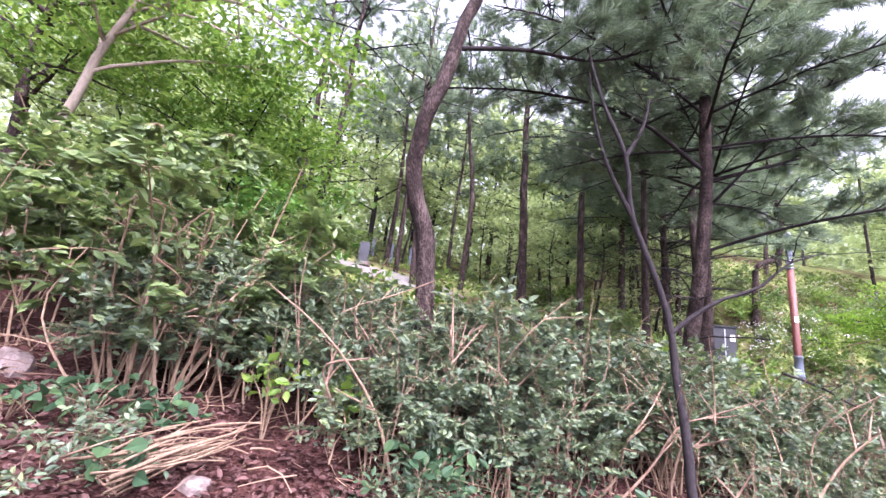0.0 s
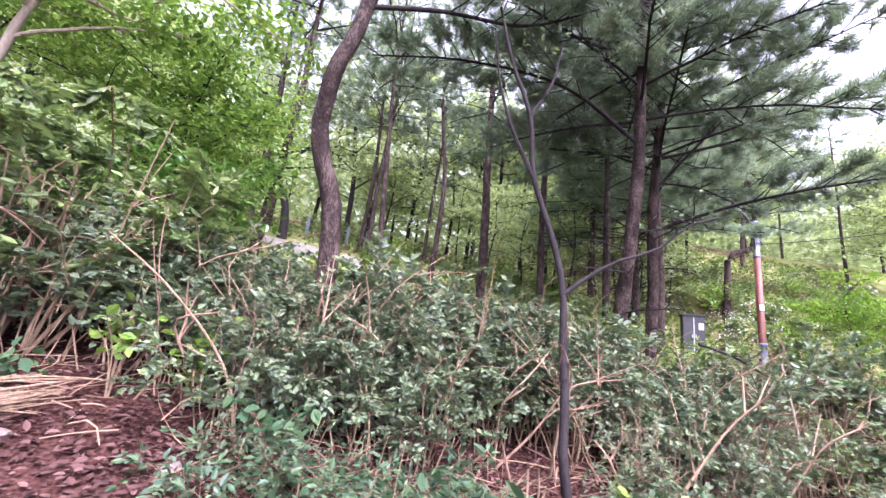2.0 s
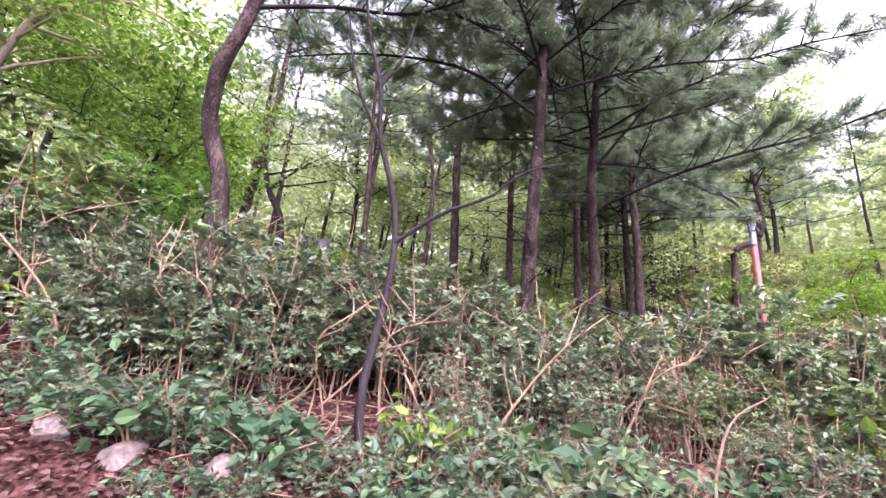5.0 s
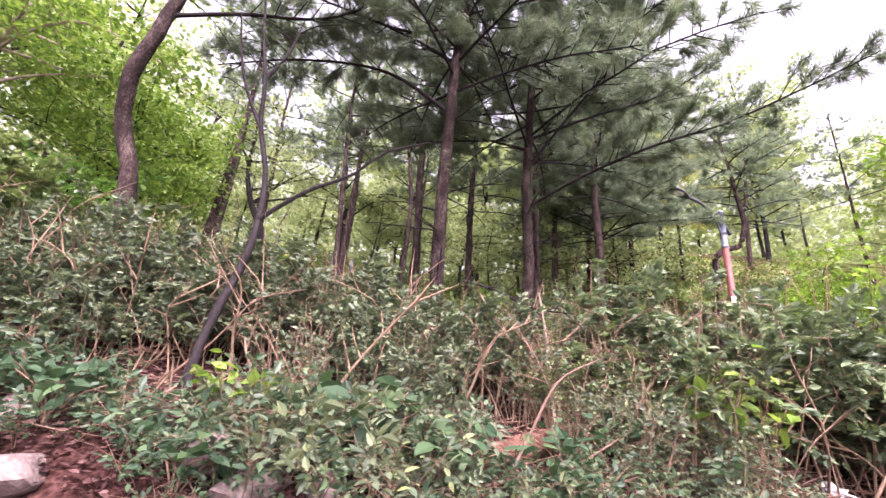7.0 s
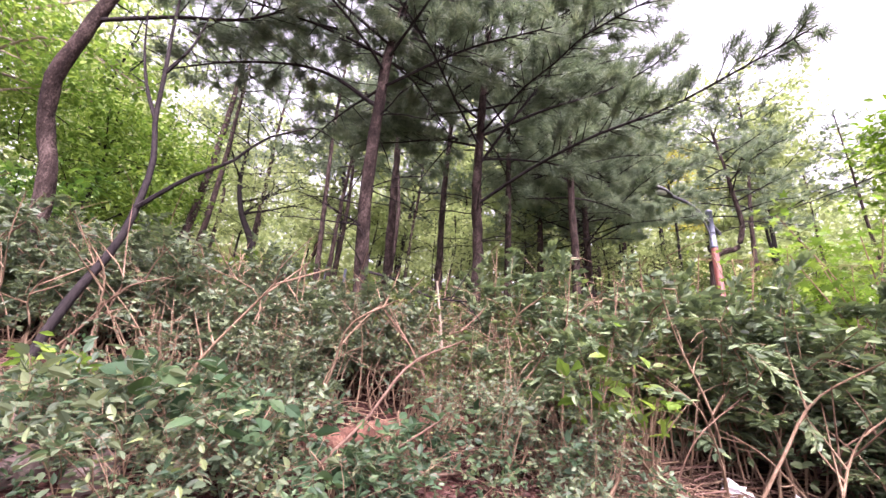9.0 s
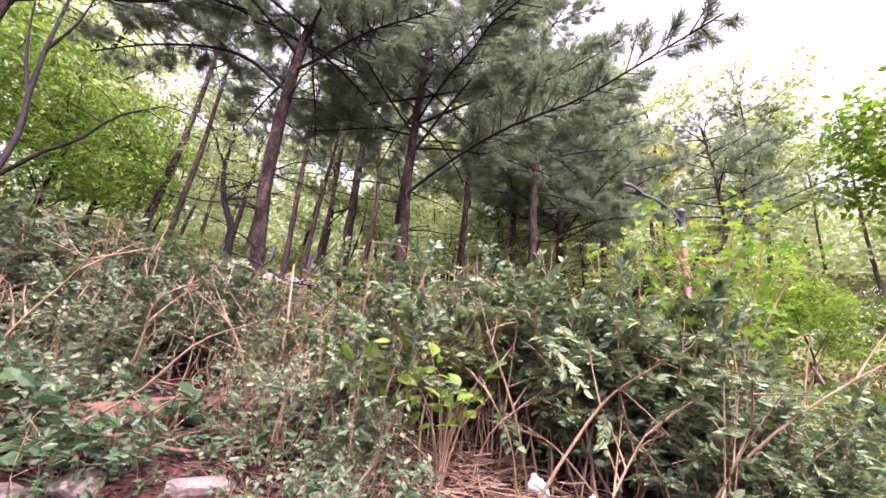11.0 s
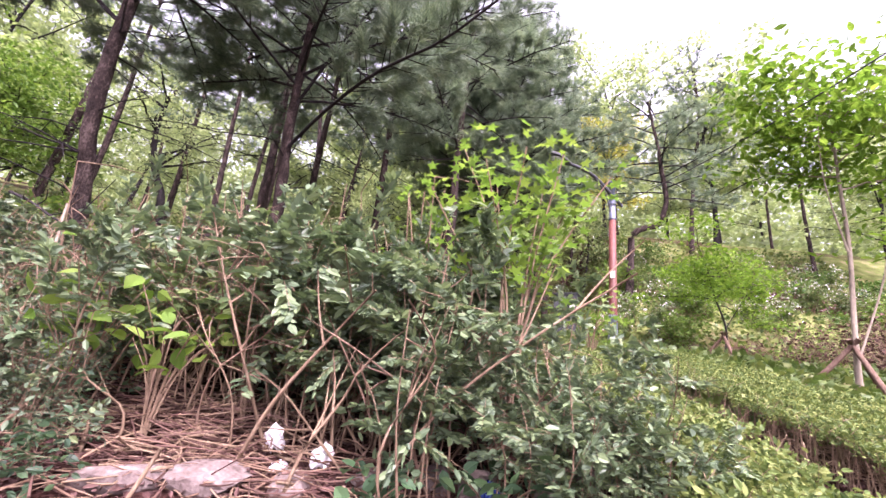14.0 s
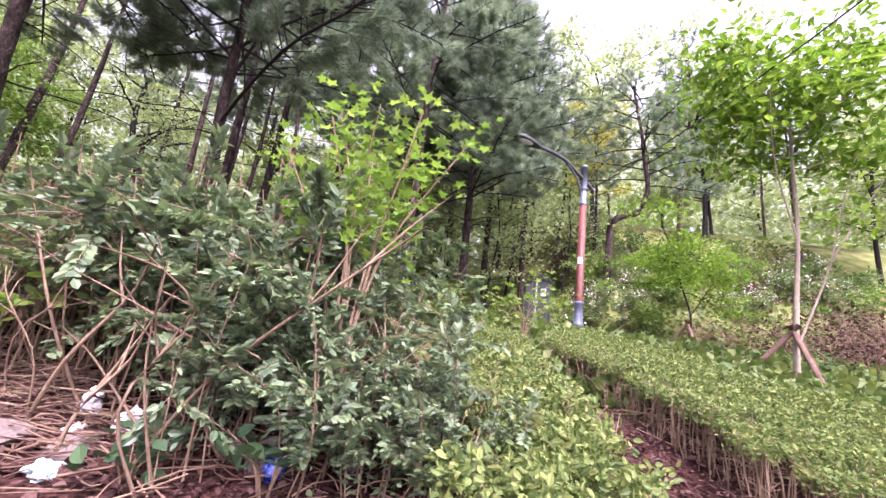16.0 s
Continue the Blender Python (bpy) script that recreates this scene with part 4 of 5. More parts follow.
for x, y, s in ((-0.75, 3.0, 1.0), (-1.3, 3.3, 1.05), (-1.9, 3.0, 1.0), (-2.5, 3.4, 1.1), (-1.1, 3.9, 0.85), (-1.9, 4.1, 1.1), (-3.2, 3.6, 1.1), (-3.0, 4.6, 1.15)):
    place(bush, x, y, s)
clump = shrub("forsythia_bush", "forsythia clump fanning out in thick bare tan canes", 1.25, 0.62, 14, 1100, 0.075, M_LEAF_BUSH, M_STEM, 0.66, 0.3, group="forsythia bushes", thick=0.017, canes=6)
settle(clump, -1.0, 2.8, 1.0, 40)
# ground-hugging sprays along the hedge's foot
spray = [shrub("trailing_plant", "low trailing plant with small green leaves at the hedge's foot", 0.34, 0.6, 8, 420, 0.06, M_LEAF_HEDGE if v else M_LEAF_TRAIL, M_STEM, 0.1, 0.6, single=False, shape=LEAF, group="trailing plants", thick=0.004, canes=2) for v in range(2)]
for i in range(84):
    x = rng.uniform(-1.0, 8.9) if i < 44 else rng.uniform(2.9, 5.9)
    if x > 5.7 or -0.7 < x < 0.1 or (2.1 < x < 2.9 and i % 2) or (x < 2.1 and i % 5 > 3):
        continue
    if 4.1 < x < 5.6 or -0.2 < x < 0.6 or (x < 1.5 and i % 2):
        continue
    place(spray, x, front(max(x, 0)) - rng.uniform(0.55 if 2.1 < x < 2.9 else 0.1, 0.7 if x < 1.5 else 1.0), rng.uniform(0.55, 1.15))
for x0, x1, y0, y1, count in ((0.75, 1.5, 2.05, 2.5, 6), (1.5, 2.3, 1.95, 2.45, 7), (2.3, 3.4, 1.95, 2.4, 9), (4.3, 5.3, 2.45, 2.95, 6), (5.3, 6.2, 2.6, 3.0, 3)):
    for i in range(count):
        x, y = rng.uniform(x0, x1), rng.uniform(y0, y1)
        place(spray[:1], x, y, rng.uniform(0.5, 0.85))
for i in range(13):
    if i < 5:
        x, y = rng.uniform(4.9, 5.9), rng.uniform(3.0, 3.45)
        place(hedge_b, x, y, rng.uniform(0.35, 0.55))
    else:
        x, y = (rng.uniform(5.1, 6.1), rng.uniform(2.55, 3.3)) if i < 8 else (rng.uniform(3.7, 4.4), rng.uniform(2.3, 2.7))
        place(spray, x, y, rng.uniform(0.5, 0.95))
# long bare canes arching out of the hedge
for i in range(76):
    x = rng.uniform(-0.2, 8.1) if i < 72 else rng.uniform(4.8, 7.2)
    y = front(max(x, 0)) + rng.uniform(-0.25, 0.7)
    c = Pile()
    foot = np.array([x, y, g(x, y) - 0.08])
    a, ln = rng.uniform(0, 6.3), rng.uniform(0.7, 1.5)
    lean = rng.uniform(0.15, 0.9)
    tip = foot + np.array([math.cos(a) * lean, -abs(math.sin(a)) * lean * 0.45, 1.0]) * ln * np.array([1, 1, rng.uniform(0.55, 0.95)])
    line = curve([foot, foot * 0.7 + tip * 0.3 + np.append(rng.normal(0, 0.06, 2), 0.1 * ln), foot * 0.35 + tip * 0.65 + np.append(rng.normal(0, 0.07, 2), 0.12 * ln), tip], 12)
    r = rng.uniform(0.006, 0.013)
    c.tube(line, np.linspace(r, r * 0.4, 12), 6, 0.06)
    for _ in range(rng.integers(1, 5)):
        j = rng.integers(4, 11)
        d = (line[j] - line[j - 1]) / np.linalg.norm(line[j] - line[j - 1]) + wild(1, 0.2)[0] * 0.9
        c.tube(curve([line[j], line[j] + d * 0.13 + rng.normal(0, 0.01, 3), line[j] + d * rng.uniform(0.18, 0.36)], 5), np.linspace(r * 0.6, r * 0.25, 5), 5)
    tagged(c.make("bare_cane", M_STEM if i % 3 else M_DEADWOOD, smooth=True), "bare tan cane arching out of the hedge", "cane", "bare canes of the hedge")
for i in range(22):
    x = rng.uniform(1.0, 2.4) if i < 14 else rng.uniform(5.2, 6.9)
    y = front(x) - rng.uniform(0.15, 0.75)
    st_ = Pile()
    foot = np.array([x, y, g(x, y) - 0.05])
    lean = np.append(rng.normal(0, 0.09, 2), rng.uniform(0.16, 0.34))
    r = rng.uniform(0.006, 0.011)
    st_.tube(curve([foot, foot + lean * 0.5 + rng.normal(0, 0.008, 3), foot + lean], 5), np.linspace(r, r * 0.85, 5), 7, 0.05)
    tagged(st_.make("cut_stub", M_STEM, smooth=True), "short cut tan stem standing in leaf litter", "stem", "cut stems in the litter")
# low clipped rows running up to the lamp
for i in range(16):
    k = i / 15
    bx = float(np.interp(k, [0, 0.15, 0.33, 1], [9.62, 9.42, 9.22, 8.95]))
    for c in range(3 if k < 0.2 else 2):
        place(low, bx - 0.27 * c + 0.12 + rng.uniform(-0.03, 0.03), 2.6 + 3.6 * k + 0.05 * c, rng.uniform(0.9, 1.05) * (1 - 0.15 * k))
low_b = [clipped("low clipped hedge shrub, leafy on top, bare tan stems below", 0.5, 0.32, 15, 650, 0.042, M_LEAF_LOW, 0.74, True, 0.009) for _ in range(2)]
low_c = [clipped("low clipped hedge shrub with a flat leafy top", 0.5, 0.44, 9, 1300, 0.042, M_LEAF_LOW, 0.6, False) for _ in range(2)]
for i in range(14):
    k = i / 13
    fx_, fy_ = np.interp(k, [0, 0.3, 0.5, 0.75, 1], [9.65, 10.0, 10.3, 10.42, 10.65]), np.interp(k, [0, 0.3, 0.5, 0.75, 1], [6.1, 5.3, 4.7, 4.1, 3.0])
    bx, by = np.interp(k, [0, 0.5, 1], [10.1, 11.0, 11.9]), np.interp(k, [0, 0.5, 1], [7.0, 5.8, 4.3])
    small = 0.72 + 0.06 * k
    place(low_b, fx_ + rng.uniform(-0.03, 0.03), fy_, small * rng.uniform(0.95, 1.05))
    for c in (0.26, 0.5, 0.75, 1.0):
        place(low_c, fx_ + (bx - fx_) * c + rng.uniform(-0.05, 0.05), fy_ + (by - fy_) * c + rng.uniform(-0.05, 0.05), small * rng.uniform(0.96, 1.06))
# wild bushes up the slope
wildb = [shrub("wild_bush", "leafy wild bush on the wooded slope", 0.8, 0.85, 10, 520, 0.11, M_LEAF_BUSH if v else M_LEAF_TREE, M_STEM, 0.15, single=False, canes=0, group="wild bushes on the slope", shape=LEAF_FAR) for v in range(2)]
for i in range(70):
    x, y = rng.uniform(-9, 20), rng.uniform(6.0, 19)
    if (-5.5 < x < 2.4 and 7.0 < y < 14.5) or (8.7 < x < 11.6 and y < 14.5) or (11.6 < x < 14 and y < 11.5):
        continue
    place(wildb, x, y, rng.uniform(0.6, 1.25))

thicket = [shrub("dead_thicket", "leafless purple-brown thicket on the bank", 0.9, 0.8, 20, 260, 0.07, M_FALLEN, M_STEM, 0.1, 0.6, group="dead thickets", canes=10, single=False) for _ in range(1)]
for x, y, sz in ((14.6, 8.6, 1.0), (15.3, 8.2, 1.2), (14.9, 9.4, 1.1), (15.9, 9.2, 1.2), (15.2, 10.4, 1.3), (16.3, 10.2, 1.4), (14.4, 10.6, 1.1), (16.9, 11.2, 1.4)):
    place(thicket, x, y, sz)
for i in range(22):
    x, y = rng.uniform(12.5, 21), rng.uniform(11.5, 17)
    place(wildb, x, y, rng.uniform(0.5, 1.0))
bank_bush = [shrub("bank_bush", "rounded dark green bush on the bank" if v else "bush on the bank dotted with small white flowers", 0.75, 0.8, 10, 600, 0.1, M_LEAF_MAG if v else M_LEAF_BUSH, M_STEM, 0.1, group="bushes on the bank", single=False, canes=0) for v in range(2)]
bl = Pile()
bp_ = wild(130, 0.5) * [0.75, 0.75, 0.55] + [0, 0, 0.35]
bl.scatter(LEAF_FAR, bp_, wild(130, 0), wild(130, 1), rng.uniform(0.035, 0.06, 130))
bl.make("blossom", M_PAPER, bank_bush[0], "small white flowers", kind="stuff")
for i in range(30):
    x, y = rng.uniform(10.8, 20), rng.uniform(12.3, 17.5)
    place(bank_bush, x, y, rng.uniform(0.55, 1.2))
# ---- bright maple sapling ----
ang = np.radians(np.array([-90, -62, -35, -12, 8, 28, 48, 62, 76, 90]))
MAPLE_R = [0.22, 0.36, 0.78, 0.44, 0.42, 1.05, 0.56, 0.46, 0.62, 1.15]
out_ = [(r * math.cos(a) * 0.62, 0.42 + r * math.sin(a) * 0.6, 0.05 * r) for r, a in zip(MAPLE_R, ang)]
ring = out_ + [(-x, y, z) for x, y, z in out_[-2:0:-1]]
mverts = [(0, 0.4, 0)] + ring
mfaces = [[0, 1 + i, 1 + (i + 1) % len(ring)] for i in range(len(ring))]
maple_leaf = bpy.data.meshes.new("leaf")
maple_leaf.from_pydata(mverts, [], mfaces)
maple_leaf.materials.append(M_LEAF_BRIGHT)
oval_leaf = bpy.data.meshes.new("leaf")
oval_leaf.from_pydata((LEAF[0] * [1.25, 1, 1.3]).tolist(), [], LEAF[1])
oval_leaf.materials.append(M_LEAF_BIG)
lime_leaf = oval_leaf.copy()
lime_leaf.materials.clear()
lime_leaf.materials.append(M_LEAF_BRIGHT)


def leaves_on(t, mesh, tips, each, spread, size, up_=1.2):
    for p in tips:
        for _ in range(each):
            y = Vector(wild(1, -0.1)[0])
            z = Vector(wild(1, up_)[0])
            xx = y.cross(z).normalized()
            z = xx.cross(y).normalized()
            m = Matrix((xx, y.normalized(), z)).transposed().to_4x4()
            ob = new("leaf", mesh)
            ob.parent = t
            ob.matrix_basis = Matrix.Translation(Vector(p) + Vector(rng.normal(0, spread, 3))) @ m @ Matrix.Scale(size * rng.uniform(0.65, 1.2), 4)


def young_maple(x, y, h, w, each, size, label):
    z = g(x, y)
    t = thing("maple_sapling", (x, y, z), label, "sapling", "maple saplings")
    wood = Pile()
    tips = []
    for i in range(9):
        a = i * 2.4
        q = rng.uniform(0.4, 1.0)
        tip = np.array([math.cos(a) * w * q, math.sin(a) * w * 0.6 * q, h * rng.uniform(0.74, 1.08)])
        line = curve([(0, 0, -0.1), tip * [0.3, 0.3, 0.6] + rng.normal(0, 0.03, 3), tip], 10)
        wood.tube(line, np.linspace(0.012, 0.004, 10), 5, close=False)
        tips += [line[-1], line[-2], line[7], line[6]]
    wood.make("twiggery", M_STEM, t, "thin brown stems", kind="stuff")
    leaves_on(t, maple_leaf, tips, each, 0.085, size, 2.6)


young_maple(8.12, 3.85, 2.2, 0.72, 14, 0.092, "young maple with bright yellow-green lobed leaves above the hedge")
young_maple(7.4, 4.25, 1.75, 0.3, 3, 0.08, "young maple shoots with lime-green leaves poking above the hedge")
young_maple(9.35, 7.1, 0.85, 0.7, 6, 0.085, "young maple with bright green leaves beside the low hedge")


# ---- large-leaved plants at the hedge's foot ----
def big_leaf_plant(x, y, h, w, n, size, label, mesh):
    z = g(x, y)
    t = thing("large_leaf_plant", (x, y, z), label, "plant", "large-leaved plants")
    wood = Pile()
    tips = []
    for i in range(n):
        a = i * 2.4 + rng.uniform(-0.3, 0.3)
        tip = np.array([math.cos(a) * w * rng.uniform(0.4, 1), math.sin(a) * w * rng.uniform(0.4, 1), h * rng.uniform(0.6, 1.05)])
        line = curve([(0, 0, -0.05), tip * [0.4, 0.4, 0.65], tip], 8)
        wood.tube(line, np.linspace(0.006, 0.003, 8), 4, close=False)
        tips += [line[-1], line[-2], line[5]]
    wood.make("twiggery", M_STEM, t, kind="stuff")
    leaves_on(t, mesh, tips, 2 if size < 0.12 else 1, 0.03, size)


LIME = (2.9, 6.25, 5.9, 0.3, -0.1)
for x, y, h, w, n, s in ((1.6, 2.15, 0.28, 0.26, 12, 0.085), (2.05, 2.25, 0.26, 0.26, 10, 0.08), (0.9, 2.5, 0.3, 0.28, 12, 0.08), (3.74, 2.5, 0.4, 0.32, 11, 0.15), (4.15, 2.5, 0.36, 0.32, 11, 0.13), (3.3, 2.5, 0.3, 0.25, 5, 0.1), (2.9, 2.5, 0.4, 0.25, 7, 0.09), (6.25, 3.42, 0.78, 0.3, 12, 0.12), (5.9, 3.25, 0.85, 0.3, 13, 0.12), (7.7, 3.75, 0.55, 0.3, 6, 0.11), (8.3, 3.8, 0.45, 0.3, 6, 0.1), (-0.45, 2.05, 0.22, 0.25, 6, 0.12), (0.3, 2.75, 0.5, 0.25, 7, 0.09), (-0.1, 2.7, 0.55, 0.25, 7, 0.09), (4.8, 2.9, 0.35, 0.25, 6, 0.1), (5.3, 3.2, 0.4, 0.25, 6, 0.09), (7.55, 3.25, 0.22, 0.2, 6, 0.09), (-0.95, 2.45, 0.22, 0.25, 8, 0.08), (-0.6, 2.5, 0.2, 0.25, 8, 0.08), (-1.25, 2.3, 0.2, 0.25, 7, 0.08), (8.1, 3.35, 0.3, 0.3, 6, 0.1), (3.0, 2.1, 0.25, 0.3, 7, 0.1), (4.6, 2.5, 0.25, 0.3, 7, 0.1), (2.2, 2.2, 0.3, 0.3, 7, 0.1)):
    big_leaf_plant(x, y, h, w, n, s, "bright lime-green leafy sprout in front of the hedge" if x in LIME else "green plant with large soft leaves at the hedge's foot", lime_leaf if x in LIME else oval_leaf)


# ---- rocks, logs, litter ----
def rock(x, y, sx, sy, sz, label, sink=0.5):
    bm = bmesh.new()
    bmesh.ops.create_icosphere(bm, subdivisions=3, radius=1)
    o = rng.uniform(0, 50)
    planes = [(Vector(wild(1, 0.1)[0]), rng.uniform(0.55, 0.85)) for _ in range(9)]
    for v in bm.verts:
        c = v.co.normalized()
        d = 1 + 0.28 * noise.noise((c.x * 1.3 + o, c.y * 1.3, c.z * 1.3)) + 0.1 * noise.noise((c.x * 4 + o, c.y * 4, c.z * 4))
        for pl, cut in planes:
            q = c.dot(pl) * d
            if q > cut:
                d *= cut / q
        v.co = c * d
    bm.transform(Matrix.Rotation(rng.uniform(0, 6), 4, "Z") @ Matrix.Diagonal((sx * 1.05, sy, sz * 0.8, 1)))
    ob = part("rock", bm, M_ROCK, None)
    ob.location = (x, y, g(x, y) + sz * (1 - 2 * sink) * 0.5)
    tagged(ob, label, "rock", "rocks along the trail")


for x, y, sx, sy, sz in ((-1.66, 2.7, 0.15, 0.12, 0.2), (6.75, 3.3, 0.26, 0.17, 0.1), (6.45, 3.15, 0.2, 0.15, 0.1), (7.1, 3.42, 0.16, 0.12, 0.1), (7.75, 3.7, 0.15, 0.12, 0.12), (8.0, 3.62, 0.18, 0.15, 0.16), (7.45, 3.6, 0.12, 0.1, 0.1), (8.35, 3.75, 0.14, 0.12, 0.12), (8.6, 3.95, 0.13, 0.12, 0.1),
                        (2.95, 2.3, 0.24, 0.16, 0.16), (3.3, 2.2, 0.2, 0.15, 0.15), (3.6, 2.3, 0.18, 0.14, 0.13), (2.4, 1.95, 0.22, 0.16, 0.1), (3.9, 2.2, 0.22, 0.15, 0.08), (4.5, 2.35, 0.24, 0.15, 0.08), (3.4, 1.95, 0.22, 0.15, 0.08), (4.75, 2.55, 0.16, 0.12, 0.07), (1.2, 2.15, 0.16, 0.1, 0.1), (1.62, 2.12, 0.13, 0.1, 0.09), (2.02, 2.18, 0.12, 0.1, 0.12), (0.55, 2.3, 0.09, 0.06, 0.06), (5.2, 2.77, 0.2, 0.14, 0.07), (5.75, 2.99, 0.13, 0.1, 0.06), (-0.2, 2.2, 0.12, 0.09, 0.06), (5.3, 2.6, 0.25, 0.2, 0.08)):
    rock(x, y, sx, sy, sz, "pale weathered granite rock half sunk in leaf litter")

lg = Pile()
la, lbp = np.array([4.25, 2.75, 0]), np.array([5.25, 3.85, 0])
la[2], lbp[2] = g(*la[:2]) + 0.055, g(*lbp[:2]) + 0.06
lg.tube(curve([la, (la + lbp) / 2 + [0.03, -0.02, 0.02], lbp], 18), np.interp(np.linspace(0, 1, 18), [0, 0.1, 0.8, 1], [0.055, 0.08, 0.072, 0.045]) + rng.normal(0, 0.004, 18), 12, 0.12)
tagged(lg.make("fallen_log", M_LOG, smooth=True), "rotten red-brown log lying in the undergrowth", "log")

fb = thing("fallen_branch", (4.3, 2.55, g(4.3, 2.55)), "grey-brown fallen branch lying across rocks beside a log", "branch")
for pts_, r_ in (([(0, 0, 0.05), (0.35, 0.18, 0.1), (0.7, 0.3, 0.06), (1.05, 0.55, 0.12)], 0.016), ([(0.4, 0.2, 0.09), (0.55, 0.1, 0.2), (0.75, 0.08, 0.34)], 0.009), ([(0.15, 0.05, 0.07), (0.3, 0.3, 0.3), (0.5, 0.42, 0.62), (0.8, 0.5, 0.78)], 0.011)):
    b_ = Pile()
    b_.tube(curve(pts_, 12), np.linspace(r_, r_ * 0.45, 12), 7, 0.07)
    b_.make("limb", M_STAKE, fb, smooth=True)

stack = thing("cut_branch_pile", (-0.38, 2.2, g(-0.38, 2.2)), "pile of cut tan branches lying on leaf litter", "branch pile")
for i in range(30):
    s = Pile()
    a = radians(66) + rng.normal(0, 0.13)
    c = np.array([rng.normal(0.05, 0.1), rng.normal(0.02, 0.09), 0.03 + 0.16 * rng.uniform(0, 1)])
    h = rng.uniform(0.2, 0.34)
    d = np.array([math.cos(a), math.sin(a), rng.normal(0.1, 0.06)]) * h
    s.tube(curve([c - d, c + rng.normal(0, 0.035, 3), c + d], 6), np.linspace(0.008, 0.0045, 6) * rng.uniform(0.6, 1.2), 6)
    s.make("cut_branch", M_STEM, stack, smooth=True)


def crumple(name, x, y, sx, sy, sz, material, label, category):
    bm = bmesh.new()
    bmesh.ops.create_icosphere(bm, subdivisions=3, radius=1)
    o = rng.uniform(0, 50)
    for v in bm.verts:
        c = v.co.copy()
        v.co = c * (1 + 0.7 * noise.noise((c.x * 1.8 + o, c.y * 1.8, c.z * 1.8)) + 0.25 * noise.noise((c.x * 6 + o, c.y * 6, c.z * 6)))
    bm.transform(Matrix.Rotation(rng.uniform(0, 6), 4, "Z") @ Matrix.Diagonal((sx, sy, sz, 1)))
    ob = part(name, bm, material, None)
    ob.location = (x, y, g(x, y) + sz * 0.7)
    tagged(ob, label, category)


crumple("paper_scrap", 6.84, 3.7, 0.08, 0.05, 0.07, M_PAPER, "crumpled white paper tissue on the ground", "litter")
crumple("paper_scrap", 7.16, 3.64, 0.07, 0.05, 0.07, M_PAPER, "crumpled white paper scrap between rocks", "litter")
crumple("paper_scrap", 6.98, 3.52, 0.045, 0.04, 0.03, M_PAPER, "small torn white paper scrap", "litter")
crumple("snack_wrapper", 8.06, 3.5, 0.05, 0.04, 0.08, M_CAN, "crushed dark blue shiny wrapper beside a rock", "litter")
crumple("plastic_scrap", 7.2, 3.22, 0.06, 0.04, 0.04, M_TEAL, "pale blue plastic scrap on the ground", "litter")

dead = thing("dead_branch", (4.1, 3.9, 0.95), "dark dead forked branch caught in the hedge top", "branch")
db = Pile()
main = curve([(4.1, 3.9, 0.95), (4.4, 3.84, 0.86), (4.72, 3.83, 0.72), (5.05, 3.7, 0.66)], 14)
db.tube(main - main[0], np.linspace(0.014, 0.006, 14), 7, 0.08)
for j in (3, 5, 7, 8, 10, 11, 12):
    d = np.array([0.16, rng.normal(0, 0.1), rng.normal(0, 0.14)]) * rng.uniform(0.7, 1.6)
    tw = Pile()
    tw.tube(curve([main[j], main[j] + d * 0.5 + rng.normal(0, 0.02, 3), main[j] + d], 5) - main[0], np.linspace(0.006, 0.0025, 5), 5)
    tw.make("twig", M_BARK_DARK, dead)
db.make("limb", M_BARK_DARK, dead)
ds = Pile()
ds.tube(curve([(4.9, 3.72, g(4.9, 3.72) - 0.05), (4.86, 3.78, 0.3), (4.78, 3.8, 0.85)], 10), np.linspace(0.016, 0.008, 10), 7, 0.06)
tagged(ds.make("dead_sapling", M_BARK_PALE), "upright grey dead sapling in the hedge", "sapling")

# small dark bollard and posts on the clearing
pillar = thing("stone_marker", (-1.5, 12.4, g(-1.5, 12.4) + 0.05), "small dark stone marker on the gravel clearing", "marker")
part("plinth", box(0.42, 0.3, 0.12, (0, 0, 0.06)), M_ROCK, pillar)
part("slab", box(0.3, 0.16, 0.62, (0, 0, 0.43), 0.02), M_BOX, pillar, "dark upright slab")
for i in range(5):
    p = part("wooden_post", box(0.1, 0.1, 0.85, (0, 0, 0.4), 0.015), M_POST_GREY, None)
    xx, yy = -3.4 + i * 0.75, 15.9 + 0.2 * i
    p.location = (xx, yy, g(xx, yy) - 0.03)
    tagged(p, "weathered grey post at the clearing's edge", "post", "posts at the clearing")

# ---- fallen leaves, twigs, weeds ----
n = 24000
fx = rng.uniform(-3.5, 10.5, n)
fy = np.interp(fx, [-3.5, 0.5, 5, 10.5], [1.6, 1.7, 2.2, 3.6]) + np.abs(rng.normal(0, 1.0, n))
fl = Pile()
up_ = wild(n, 2.2)
fl.scatter(LEAF_SMALL, np.stack([fx, fy, height(fx, fy) + 0.012 + rng.uniform(0, 0.03, n)], 1), wild(n, 0) * [1, 1, 0.35] + [0, 0, 0.05], up_, rng.uniform(0.022, 0.062, n))
tagged(fl.make("fallen_leaves", M_FALLEN), "dry red-brown fallen leaves covering the soil", "leaf litter", kind="stuff")
pile = thing("brush_pile", (6.4, 3.62, g(6.4, 3.62)), "loose pile of dry red-tan stems under the hedge", "brush pile")
twig_meshes = []
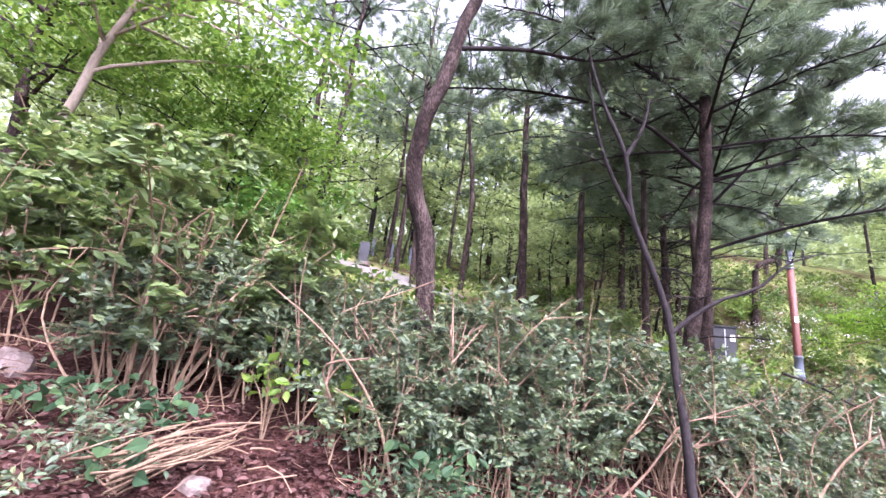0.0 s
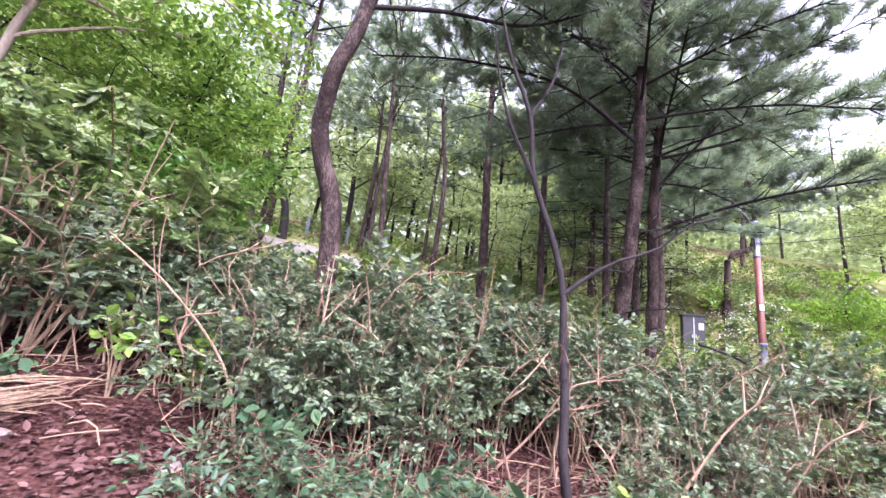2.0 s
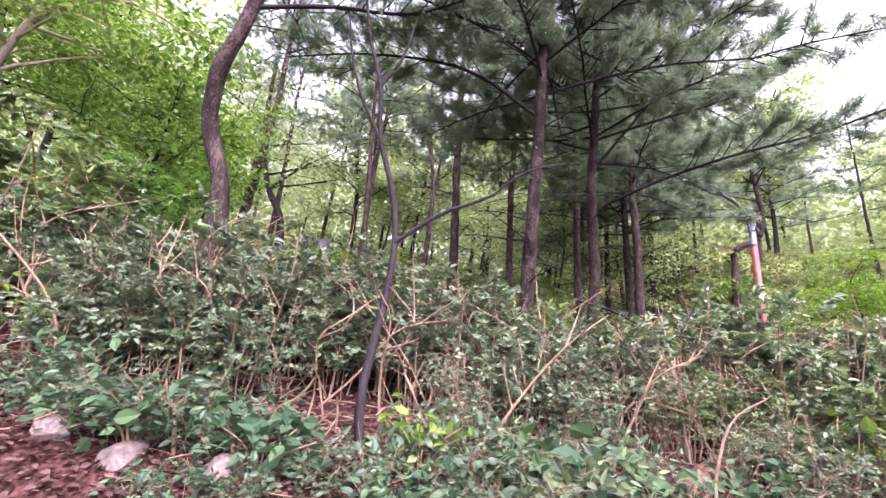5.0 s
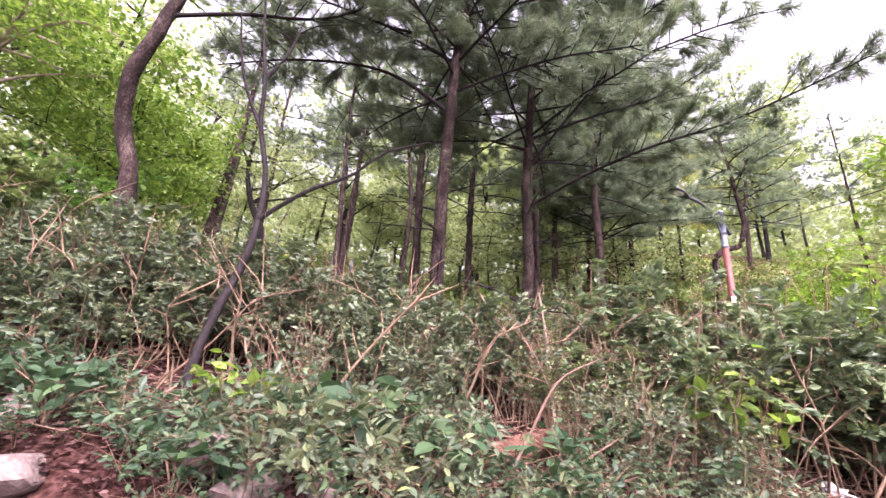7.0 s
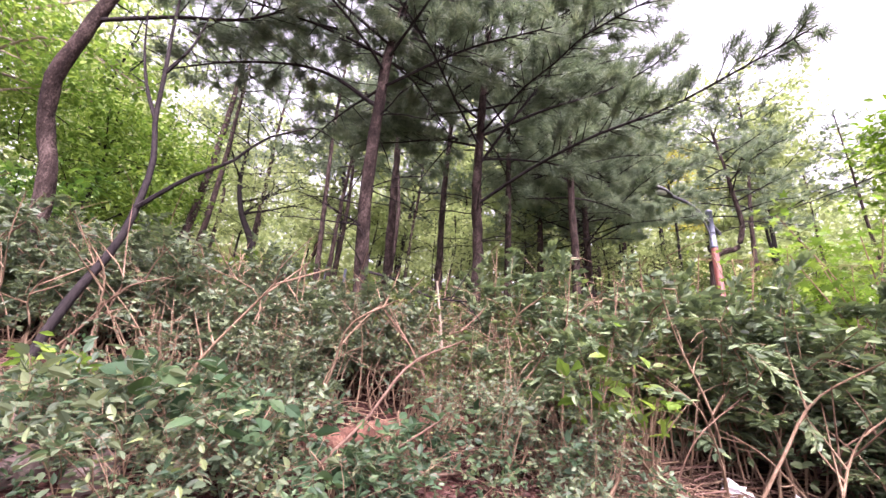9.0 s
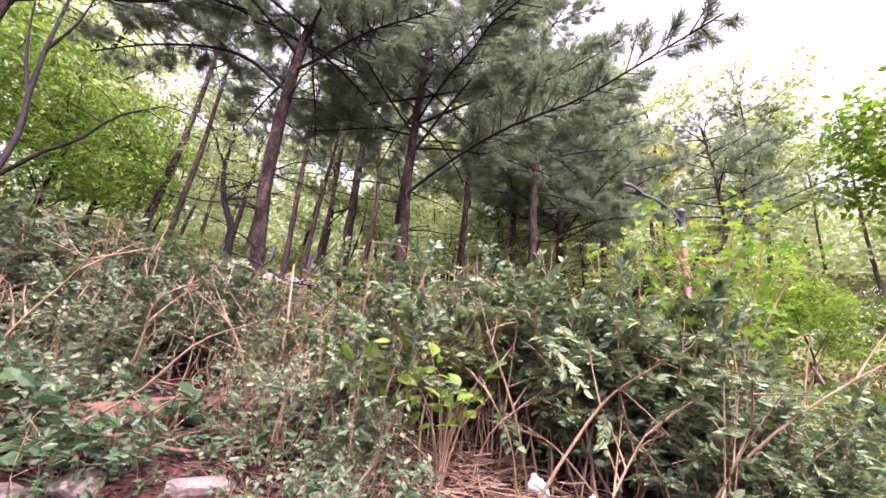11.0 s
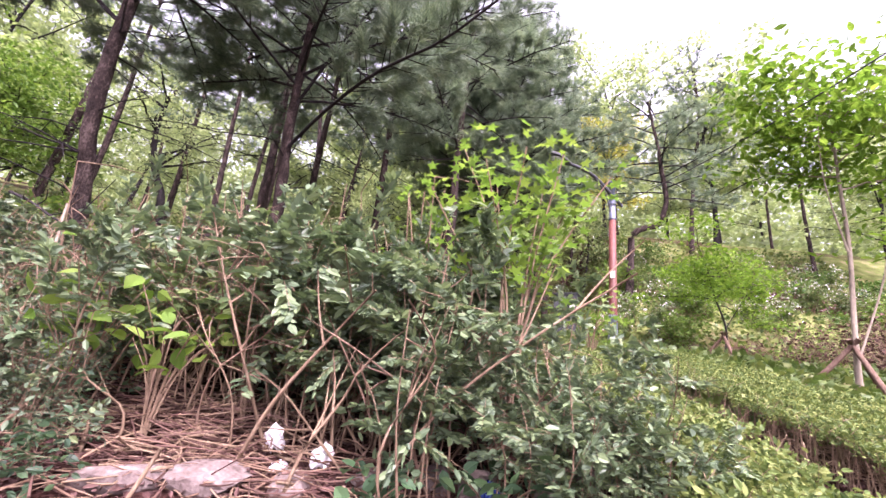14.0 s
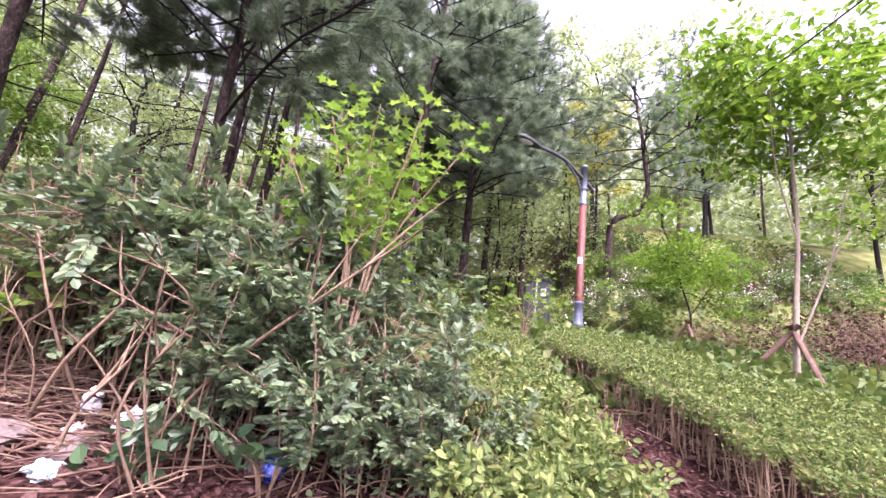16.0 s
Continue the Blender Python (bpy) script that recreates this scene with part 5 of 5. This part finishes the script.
for i in range(12):
    t_ = Pile()
    h = rng.uniform(0.12, 0.34)
    t_.tube(curve([(-h, 0, 0), rng.normal(0, 0.03, 3), (h, 0, 0.02)], 6), np.linspace(0.006, 0.0028, 6) * rng.uniform(0.7, 1.3), 5)
    if i % 2:
        t_.tube([(h * 0.1, 0, 0.005), (h * 0.6, h * 0.35, 0.03)], [0.0035, 0.002], 4)
    me = bpy.data.meshes.new("twig")
    me.from_pydata(np.concatenate(t_.V).tolist(), [], t_.F)
    me.materials.append(M_STRAW_SOLO if i % 3 else M_STEM)
    twig_meshes.append(me)
for i in range(290):
    ob = new("twig", twig_meshes[i % 12])
    ob.parent = pile
    x, y = rng.normal(0, 0.5), rng.normal(0, 0.28)
    ob.matrix_basis = pose(x, y, g(6.4 + x, 3.62 + y) - g(6.4, 3.62) + 0.012 + abs(rng.normal(0, 0.035)), rng.uniform(-8, 8), rng.normal(0, 9), rng.uniform(0, 360))
tw = Pile()
for i in range(900):
    x = rng.uniform(-3, 9.5)
    if 420 < i < 600:
        x = rng.normal(6.4, 0.75)
    y = front(max(x, 0)) + rng.normal(0.15, 0.4) - 0.1
    if i > 780:
        x = rng.uniform(10.0, 11.8)
        y = 3.3 + rng.uniform(0, 1.2) + 0.8 * (11.8 - x)
    a, h = rng.uniform(0, 6.3), rng.uniform(0.06, 0.3)
    z = g(x, y) + 0.02 + rng.uniform(0, 0.06)
    d = np.array([math.cos(a), math.sin(a), rng.normal(0.05, 0.15)]) * h
    c = np.array([x, y, z])
    tw.tube(curve([c - d, c + rng.normal(0, 0.02, 3), c + d], 4), np.linspace(0.005, 0.0025, 4) * rng.uniform(0.6, 1.3), 4, close=False)
tagged(tw.make("dry_twigs", M_STRAW), "dry tan twigs and straw strewn under the hedge", "twigs", kind="stuff")
n = 70000
wx, wy = rng.uniform(-9, 21, n), 5.2 + 14 * rng.uniform(0, 1, n) ** 1.3
keep = ~((wx > -5) & (wx < 2) & (wy > 8.8) & (wy < 13.8) & (rng.uniform(0, 1, n) < 0.85)) & (rng.uniform(0, 1, n) < np.where(wx > 8.5, 1.0, 0.3))
wx, wy = wx[keep], wy[keep]
n = len(wx)
wd = Pile()
wd.scatter(LEAF_FAR, np.stack([wx, wy, height(wx, wy) + rng.uniform(0.01, 0.2, n)], 1), wild(n, 0.4), wild(n, 1.2), rng.uniform(0.07, 0.17, n))
tagged(wd.make("ground_weeds", M_WEED), "low green weeds and grass over the slope", "weeds", kind="stuff")

# far thickets, their haze painted in by the same pale leaf colour
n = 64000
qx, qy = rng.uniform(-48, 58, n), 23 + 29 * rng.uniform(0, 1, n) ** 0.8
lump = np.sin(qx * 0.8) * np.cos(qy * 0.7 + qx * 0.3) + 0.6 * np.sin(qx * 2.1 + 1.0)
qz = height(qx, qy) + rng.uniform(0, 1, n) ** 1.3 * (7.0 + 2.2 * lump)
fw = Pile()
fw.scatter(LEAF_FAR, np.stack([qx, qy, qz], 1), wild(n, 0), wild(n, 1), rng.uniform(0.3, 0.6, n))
tagged(fw.make("far_woods", M_LEAF_HAZED), "hazy green thickets of the far hillside wood", "woods", kind="stuff")
